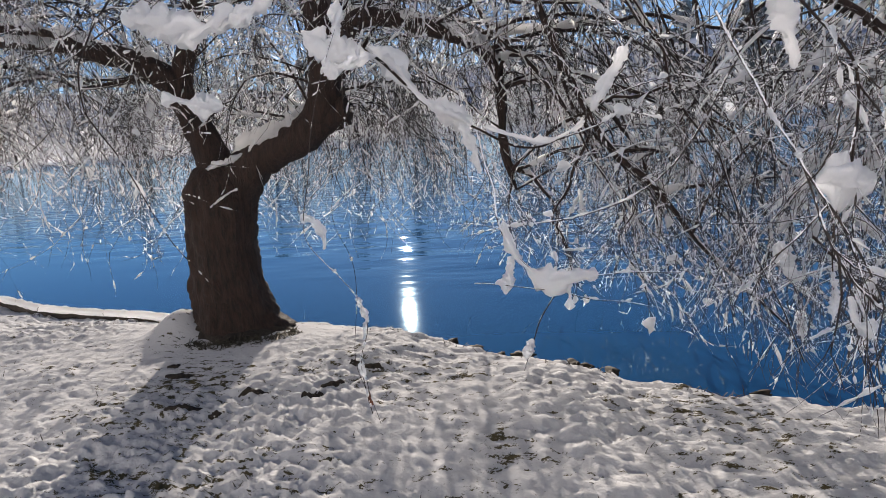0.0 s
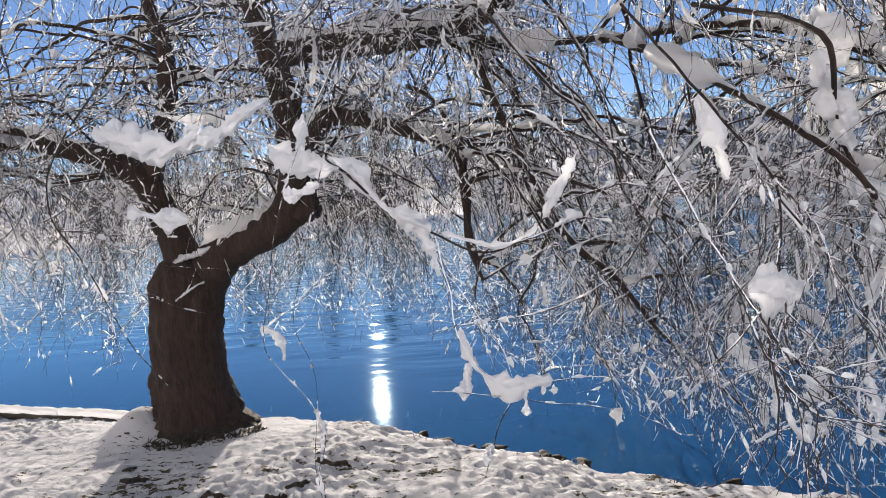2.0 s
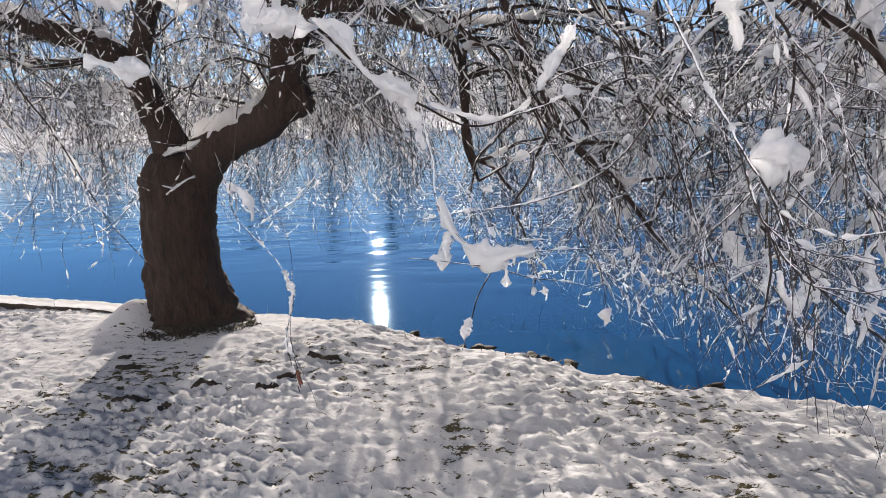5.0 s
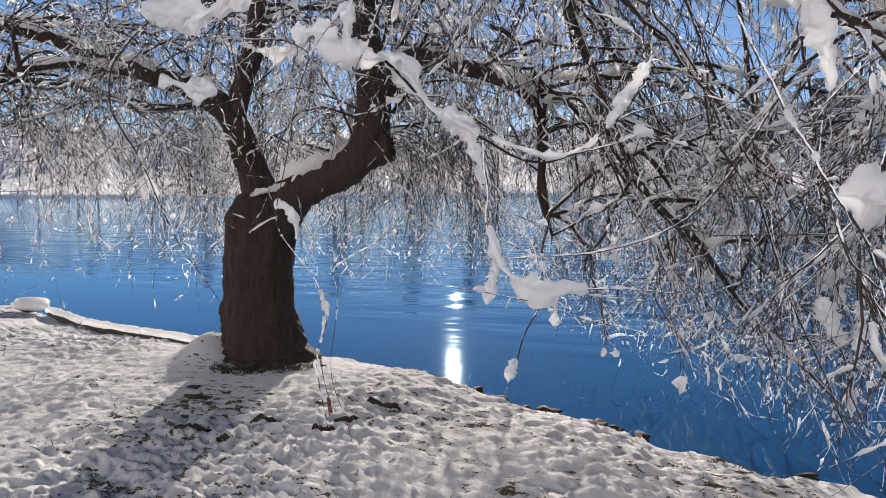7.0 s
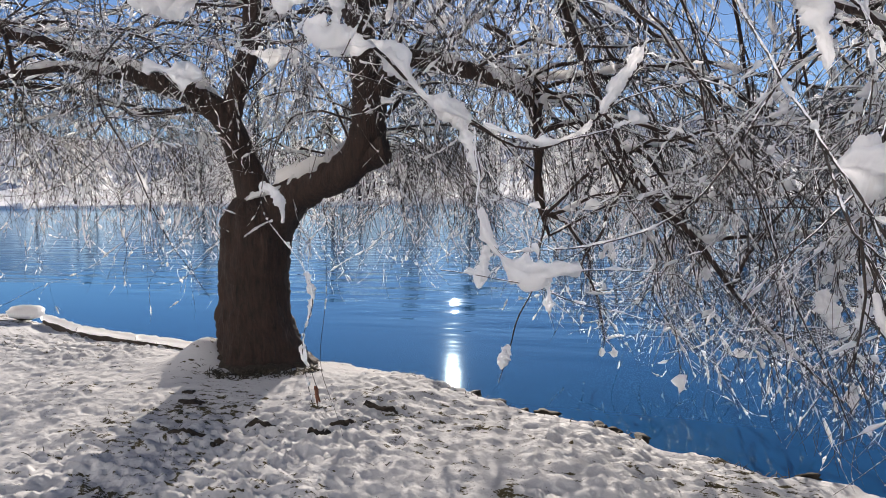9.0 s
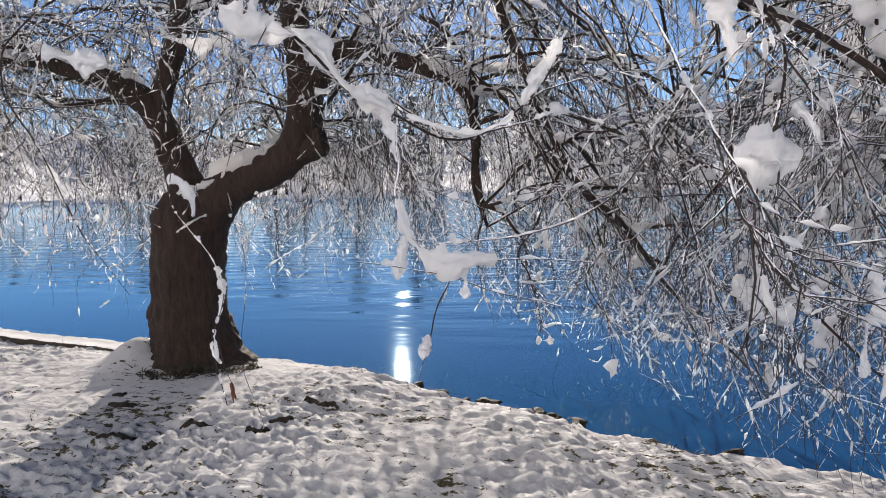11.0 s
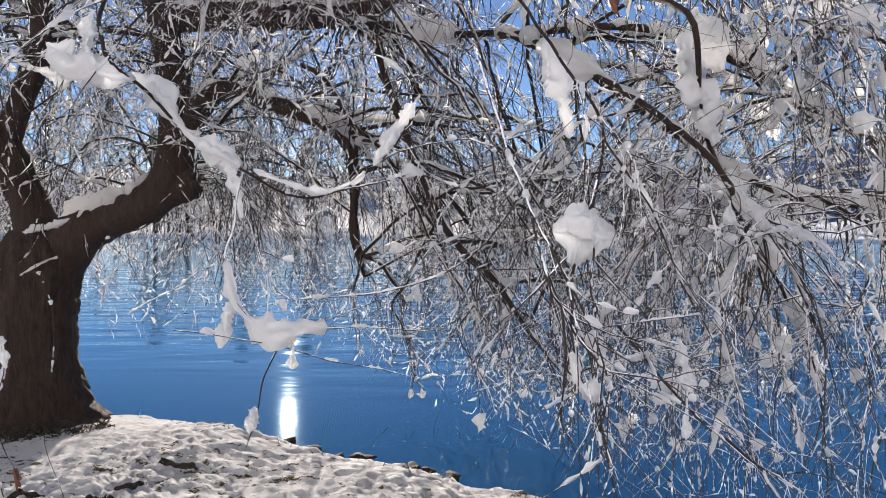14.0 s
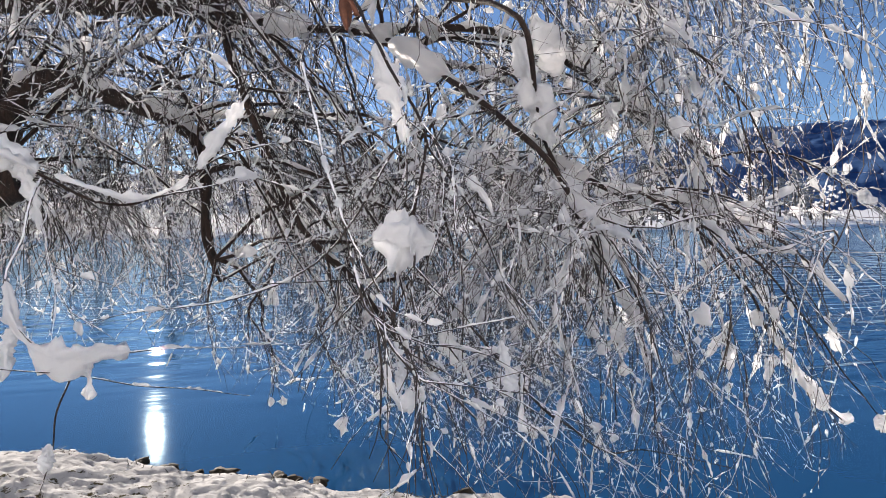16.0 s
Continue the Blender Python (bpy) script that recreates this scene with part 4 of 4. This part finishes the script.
# Snow of twigs before the fork, moved onto the bark along view rays.
snow_clump("ragged snow set over the trunk fork to fit the view", [(-2.03, 4.96, 1.21, 0.012), (-2.02, 5.02, 1.31, 0.03), (-1.89, 5.03, 1.4, 0.036), (-1.77, 5.03, 1.435, 0.028), (-1.64, 5.05, 1.48, 0.024), (-1.556, 5.05, 1.515, 0.028), (-1.52, 5.09, 1.6, 0.012)])
snow_clump("torn patch of snow stuck to the bark", [(-1.92, 4.925, 1.083, 0.012), (-1.858, 4.925, 1.115, 0.026), (-1.79, 4.94, 1.163, 0.032), (-1.755, 4.98, 1.19, 0.024), (-1.687, 5.0, 1.219, 0.01)])
snow_clump("big snow pad lying between the limbs", [(-1.75, 4.62, 2.5, 0.021), (-1.62, 4.62, 2.45, 0.049), (-1.45, 4.62, 2.41, 0.063), (-1.28, 4.62, 2.44, 0.049), (-1.15, 4.62, 2.5, 0.021)])
snow_clump("snow strung along a low twig over water", [(2.85, 2.6, 1.0, 0.008), (2.93, 2.6, 0.88, 0.02), (3.0, 2.6, 0.8, 0.014), (3.09, 2.6, 0.7, 0.024), (3.17, 2.6, 0.63, 0.014), (3.25, 2.6, 0.58, 0.026), (3.31, 2.6, 0.55, 0.008)])
snow_clump("long pillow of snow on a level branch", [(2.14, 2.6, 1.58, 0.014), (2.28, 2.6, 1.565, 0.026), (2.42, 2.6, 1.54, 0.03), (2.58, 2.6, 1.5, 0.028), (2.75, 2.6, 1.44, 0.022), (2.95, 2.6, 1.37, 0.008)])
snow_clump("snow ridge along an arching branch", [(2.1, 3.08, 2.24, 0.02), (2.3, 3.0, 2.12, 0.034), (2.5, 3.0, 1.99, 0.034), (2.68, 3.0, 1.91, 0.04), (2.85, 3.0, 1.82, 0.03), (2.95, 3.0, 1.72, 0.01)])

snow_clump("wide flat plate of snow on a bent branch", [(-0.47, 1.86, 1.905, 0.0068), (-0.43, 1.84, 1.885, 0.0221), (-0.36, 1.79, 1.865, 0.0255), (-0.27, 1.72, 1.835, 0.0289), (-0.2, 1.66, 1.81, 0.0255), (-0.13, 1.63, 1.81, 0.0221), (-0.07, 1.61, 1.84, 0.0068)], [[(-0.12, 1.62, 1.8, 0.0119), (-0.03, 1.6, 1.82, 0.0145), (0.05, 1.58, 1.86, 0.0119), (0.1, 1.57, 1.88, 0.0034)]])
snow_clump("small lump of snow on a thin twig", [(0.2, 1.29, 1.662, 0.005), (0.22, 1.29, 1.66, 0.012), (0.24, 1.29, 1.664, 0.013), (0.262, 1.29, 1.675, 0.004)])
snow_clump("large torn snow plate hung between twigs", [(-0.03, 1.92, 1.83, 0.00774), (0.01, 1.91, 1.8, 0.0245), (0.06, 1.9, 1.77, 0.0297), (0.11, 1.9, 1.755, 0.0206), (0.16, 1.92, 1.75, 0.00516)], [[(0.06, 1.9, 1.79, 0.0129), (0.07, 1.9, 1.85, 0.0142), (0.08, 1.9, 1.9, 0.00387)]])
snow_clump("ragged snow clump among thin twigs", [(1.38, 2.1, 1.57, 0.01), (1.41, 2.11, 1.54, 0.028), (1.44, 2.12, 1.5, 0.026), (1.46, 2.13, 1.46, 0.008)])
snow_clump("streak of snow down a hanging twig", [(1.09, 1.86, 1.85, 0.006), (1.105, 1.86, 1.79, 0.018), (1.125, 1.86, 1.73, 0.022), (1.14, 1.86, 1.68, 0.016), (1.15, 1.87, 1.63, 0.005)])
snow_clump("icy bead string of snow on a twig", [(1.23, 1.47, 1.24, 0.004), (1.235, 1.47, 1.21, 0.009), (1.245, 1.47, 1.18, 0.011), (1.25, 1.47, 1.15, 0.004)])
snow_clump("thick snow on a steep bough", [(1.86, 2.75, 2.27, 0.015), (1.91, 2.77, 2.2, 0.042), (1.96, 2.78, 2.12, 0.046), (2.0, 2.8, 2.05, 0.015)])
snow_clump("broad snow lump over the water", [(2.38, 3.03, 1.66, 0.02), (2.42, 3.04, 1.6, 0.055), (2.47, 3.05, 1.53, 0.055), (2.53, 3.06, 1.45, 0.02)])
snow_clump("snow lump high in the hanging boughs", [(2.48, 3.4, 2.08, 0.02), (2.54, 3.42, 2.01, 0.055), (2.6, 3.43, 1.94, 0.045), (2.64, 3.44, 1.88, 0.012)])

# Stand-in for an unidentified white thing at the view's right edge.
snow_clump("blunt white lump of unknown kind on an outer twig", [(2.955, 2.2, 0.735, 0.006), (2.965, 2.2, 0.72, 0.02), (2.985, 2.2, 0.705, 0.026), (3.01, 2.2, 0.69, 0.018), (3.03, 2.2, 0.68, 0.005)])

# Withered leaves left on thin twigs.
def dead_leaves(label, stalk_points, blades):
    """blades: (dx, dy, turn, length) of each leaf that hangs at the stalk's end."""
    ex, ey, ez = stalk_points[-1][:3]
    leaves = new("dead_leaf_cluster")
    leaves.location = (ex, ey, ez)
    tagged(leaves, label, "leaves", "withered leaves in the willow")
    stalk = smooth_line(stalk_points, 30)
    part_np("stalk", *tubes(stalk[None, :, :3], stalk[None, :, 3], 5), TWIG, leaves)
    for dx, dy, turn, long in blades:
        t, w = np.meshgrid(np.linspace(0, 1, 12), np.linspace(-1, 1, 5), indexing="ij")
        wide = 0.0032 * np.sin(np.pi * t**0.8) * w
        curl = 0.003 * w**2 + 0.004 * np.sin(3 * t + turn)
        x = wide * math.cos(turn) - curl * math.sin(turn)
        y = wide * math.sin(turn) + curl * math.cos(turn)
        v = np.stack([ex + dx + x, ey + dy + y, ez + 0.003 - long * t], -1).reshape(-1, 3)
        a = np.arange(11)[:, None] * 5 + np.arange(4)
        leaf = part_np("leaf", v, np.stack([a, a + 1, a + 6, a + 5], -1).reshape(-1, 4), LEAF, leaves)
        thick = leaf.modifiers.new("thickness", "SOLIDIFY")
        thick.thickness = 0.0005


dead_leaves("withered orange-brown leaves hanging on a thin twig", [(1.0, 1.9, 2.5, 0.004), (0.96, 1.15, 2.15, 0.002), (0.925, 0.93, 1.85, 0.0012), (0.912, 0.887, 1.585, 0.0007)],
            ((0.0, 0.0, 0.2, 0.030), (0.003, -0.003, 1.3, 0.022), (-0.003, 0.003, -0.8, 0.026)))
dead_leaves("single curled red-brown leaf at a twig's tip", [(0.186, 1.4, 1.13, 0.0007), (0.18, 1.43, 1.08, 0.0006), (0.172, 1.47, 1.035, 0.0005)], ((0.0, 0.0, 0.5, 0.036), (0.001, 0.002, 1.6, 0.03)))

# ---- bank details ----
def stone(x, y, size, seed):
    v, q = blob((0, 0, 0), (size * 1.7, size, size * 0.5), seed, 9, 12, 0.5)
    ob = new("stone", mesh_from("stone", v, q, STONE))
    ob.location, ob.rotation_euler = (x, y, -0.14 + size * 0.2), (0, 0, seed * 1.7)
    tagged(ob, "dark wet shore stone at the water's edge", "stone", "stones along the bank")


r = random.Random(3)
for i, x in enumerate((-1.0, -0.82, -0.61, -0.48, -0.22, -0.07, 0.15, 0.33, 0.5, 0.84, 0.93, 1.09, 1.9)):
    stone(x, float(edge_y(np.array([x]))[0]) + 0.04 + r.uniform(-0.03, 0.03), r.uniform(0.032, 0.056), i + 1)


def edging(x0, x1):
    """A weathered board that holds the bank, with its snow."""
    y0, y1 = (float(edge_y(np.array([x]))[0]) + 0.02 for x in (x0, x1))
    board = new("edging_board")
    board.location = (x0, y0, 0)
    tagged(board, "weathered timber edging capped with snow along the bank", "edging", "edging boards of the bank")
    n = 24
    t = np.linspace(0, 1, n)
    line = np.stack([x0 + (x1 - x0) * t, y0 + (y1 - y0) * t, -0.135 + 0 * t], -1)
    line[:, 2] += 0.014 * value_noise(line, 2.5, 3)
    side = np.array([-(y1 - y0), x1 - x0, 0]) / math.hypot(x1 - x0, y1 - y0)
    ring = [(-0.035, -0.3), (-0.035, 0.075), (-0.028, 0.085), (0.028, 0.085), (0.035, 0.075), (0.035, -0.3)]
    cap = [(-0.045, 0.07), (-0.056, 0.1), (-0.035, 0.124), (0.0, 0.133), (0.035, 0.124), (0.058, 0.098), (0.05, 0.07)]
    for name, prof, mat, wob in (("board", ring, WOOD, 0.0), ("snow", cap, SNOW, 0.012)):
        v = np.stack([line + side * a + np.array([0, 0, c]) for a, c in prof], 1)
        v[..., 2] += wob * value_noise(v, 14, 8)
        m = len(prof)
        a = np.arange(n - 1)[:, None] * m + np.arange(m)
        c = np.arange(n - 1)[:, None] * m + (np.arange(m) + 1) % m
        part_np(name, v.reshape(-1, 3), np.stack([a, c, c + m, a + m], -1).reshape(-1, 4), mat, board, "", "stuff" if name == "snow" else "")


for a, c in ((-5.7, -4.705), (-4.7, -3.715), (-3.71, -2.6)):
    edging(a, c)
boulder = new("boulder")
boulder.location = (-5.95, 6.78, -0.02)
tagged(boulder, "small boulder under a rounded snow cap", "boulder")
part_np("rock", *blob((-5.95, 6.78, 0.0), (0.17, 0.12, 0.07), 5, 10, 14, 0.2), STONE, boulder)
part_np("snow", *blob((-5.95, 6.78, 0.03), (0.23, 0.16, 0.085), 6, 12, 18, 0.16), SNOW, boulder)


def grass():
    """Bent winter blades that break through the snow, mostly near the trunk and the edge."""
    n, ring = 4200, 1700
    turn = rng.uniform(4.2, 6.0, ring)
    away = 0.49 + 0.12 * rng.random(ring) ** 2 + 0.1 * value_noise(np.stack([np.cos(turn), np.sin(turn), 0 * turn], -1), 2.5, 77)
    back = np.where(rng.random(n - ring) < 0.35, rng.uniform(0.0, 0.12, n - ring), rng.uniform(0.1, 4, n - ring))
    x = rng.uniform(-6, 3.2, n - ring)
    y = np.concatenate([TREE[1] + away * np.sin(turn), edge_y(x) - back])
    x = np.concatenate([TREE[0] + away * np.cos(turn), x])
    spot = value_noise(np.stack([x, y, 0 * x], -1), 3.0, 61)
    ok = (spot > 0.2) | ((np.arange(n) < ring) & (value_noise(np.stack([x, y, 0 * x], -1), 9.0, 62) > -0.15))
    x, y = x[ok], y[ok]
    z = ground_z(x, y) - 0.012
    d = rng.normal(0, 1, (len(x), 3)) * [0.8, 0.8, 0] + [0, 0, 0.7]
    d /= np.linalg.norm(d, axis=1, keepdims=True)
    ring_blade = (np.arange(n) < ring)[ok]
    lines = grow(np.stack([x, y, z], -1), d, rng.uniform(0.03, 0.08, len(x)) * np.where(ring_blade, 1.1, 1), 4, np.full(len(x), 14.0), 4.0)
    rad = np.where(ring_blade, 0.0055, 0.0032)[:, None] * np.array([[1, 0.9, 0.6, 0.1]])
    ob = new("grass", mesh_from("grass", *tubes(lines, rad, 3), GRASS))
    tagged(ob, "dry winter grass blades poking through the snow", "grass", kind="stuff")


grass()


def earth_patch():
    """Bare soil with a ragged outline round the foot of the trunk."""
    turn = np.linspace(0, 2 * np.pi, 160, endpoint=False)
    round_ = np.stack([np.cos(turn), np.sin(turn), 0 * turn], -1)
    reach = 0.47 + 0.05 * value_noise(round_, 2.2, 81) + 0.08 * value_noise(round_, 9, 82) + 0.09 * np.cos(turn - 5.2) - 0.17 * np.clip(-np.cos(turn - 0.35), 0, 1)
    rows = []
    for u, up in ((0.5, 0.05), (0.8, 0.03), (0.93, 0.018), (1.0, -0.015)):
        x, y = TREE[0] + reach * u * np.cos(turn), TREE[1] + reach * u * np.sin(turn)
        rows.append(np.stack([x, y, ground_z(x, y) + up + 0.012 * value_noise(np.stack([x, y, 0 * x], -1), 30, 83)], -1))
    a = np.arange(3)[:, None] * 160 + np.arange(160)
    c = np.arange(3)[:, None] * 160 + (np.arange(160) + 1) % 160
    ob = new("earth_patch", mesh_from("earth_patch", np.concatenate(rows), np.stack([a + 160, c + 160, c, a], -1).reshape(-1, 4), SOIL))
    tagged(ob, "bare dark soil round the foot of the willow", "soil", kind="structure")


earth_patch()


def bare_spot(x, y, long, wide, turn, seed):
    """A low ragged clod of dark turf where the snow has slid off."""
    g = np.linspace(0, 2 * np.pi, 40, endpoint=False)
    ring = np.stack([np.cos(g), np.sin(g), 0 * g], -1)
    reach = 1 + 0.45 * value_noise(ring, 2.5, seed) + 0.35 * value_noise(ring, 7, seed + 1)
    rows = []
    for u, up in ((1.05, -0.02), (0.9, 0.012), (0.6, 0.02), (0.15, 0.016)):
        a, c = reach * u * long * np.cos(g), reach * u * wide * np.sin(g)
        px, py = x + a * math.cos(turn) - c * math.sin(turn), y + a * math.sin(turn) + c * math.cos(turn)
        rows.append(np.stack([px, py, ground_z(px, py) + up + 0.008 * value_noise(np.stack([px, py, 0 * px], -1), 40, seed)], -1))
    a = np.arange(3)[:, None] * 40 + np.arange(40)
    c = np.arange(3)[:, None] * 40 + (np.arange(40) + 1) % 40
    ob = new("turf_clod", mesh_from("turf_clod", np.concatenate(rows), np.stack([a, c, c + 40, a + 40], -1).reshape(-1, 4), SOIL))
    tagged(ob, "dark bare turf showing through the snow", "turf", "bare turf before the willow")


for i, (x, y, long, wide, turn) in enumerate(((-1.92, 4.15, 0.11, 0.045, 0.1), (-2.03, 4.3, 0.05, 0.03, 0.5), (-1.58, 3.6, 0.12, 0.035, 0.25), (-1.24, 3.85, 0.13, 0.03, 0.15), (-0.73, 3.93, 0.11, 0.04, 0.3), (-0.83, 3.8, 0.08, 0.03, 0.6), (-0.58, 4.25, 0.13, 0.035, -0.2), (-1.36, 3.55, 0.05, 0.025, 0.8))):
    bare_spot(x, y, 0.72 * long, 0.6 * wide, turn, 200 + 3 * i)


# ---- trees of the far shore ----
def far_tree(name, label, kind, height, seed):
    g = np.random.default_rng(seed)
    top = new(name)
    tagged(top, label, "tree", "trees of the far shore")
    t = np.linspace(0, 1, 8)
    line = np.stack([0.1 * np.sin(t * 3 + seed), 0 * t, height * 0.9 * t], -1)
    part_np("trunk", *tubes(line[None], (0.025 * height * (1.05 - t))[None], 7), TWIG, top)
    pieces = []
    for i in range(64):
        h = g.uniform(0.12, 1)
        wide = (0.42 * (1 - h) + 0.02) if kind == "fir" else 0.36 * math.sin(math.pi * min(h * 0.9 + 0.08, 1)) ** 0.7
        a, rr = g.uniform(0, 2 * np.pi), wide * height * math.sqrt(g.uniform(0.05, 1))
        s = height * g.uniform(0.02, 0.056)
        pieces.append(blob((rr * math.cos(a), rr * math.sin(a), h * height), (s * 1.3, s * 1.3, s * (0.5 if kind == "fir" else 0.9)), seed * 300 + i, 4, 5, 0.6))
    part_np("crown", *joined(pieces), FIR if kind == "fir" else FROST, top)
    return top


kinds = [far_tree("broadleaf_tree", "bare round tree white with frost on the far shore", "round", 8, 1), far_tree("broadleaf_tree", "bare round tree white with frost on the far shore", "round", 10, 2),
         far_tree("fir_tree", "dark fir dusted with snow on the far shore", "fir", 13, 3), far_tree("broadleaf_tree", "low frosted shrub at the far waterline", "round", 4, 4)]
g = random.Random(11)
spots = []
for i in range(130):
    x = g.uniform(-210, 240) if i % 3 else g.uniform(-110, 60)
    far = g.uniform(2, 30)
    if 140 < x:
        far += 20
    spots.append((x, 158 + far + 0.1 * max(x, 0) + 3, g.choice((0, 0, 1, 1, 3, 3, 2) if x < 60 else (2, 2, 2, 1, 0)), g.uniform(1.0, 2.2), g.uniform(0, 6.28)))
for i, (x, y, k, scale, turn) in enumerate(spots):
    m = Matrix.LocRotScale((x, y, WATER_Z + 0.8), Euler((0, 0, turn)), None)
    if i < 4:
        kinds[i].location, kinds[i].rotation_euler = (x, y, WATER_Z + 0.8), (0, 0, turn)
        for o in kinds[i].children:
            o.matrix_parent_inverse = Matrix()
    else:
        c = copy_thing(kinds[k], m)
        c.scale = (scale, scale, scale)
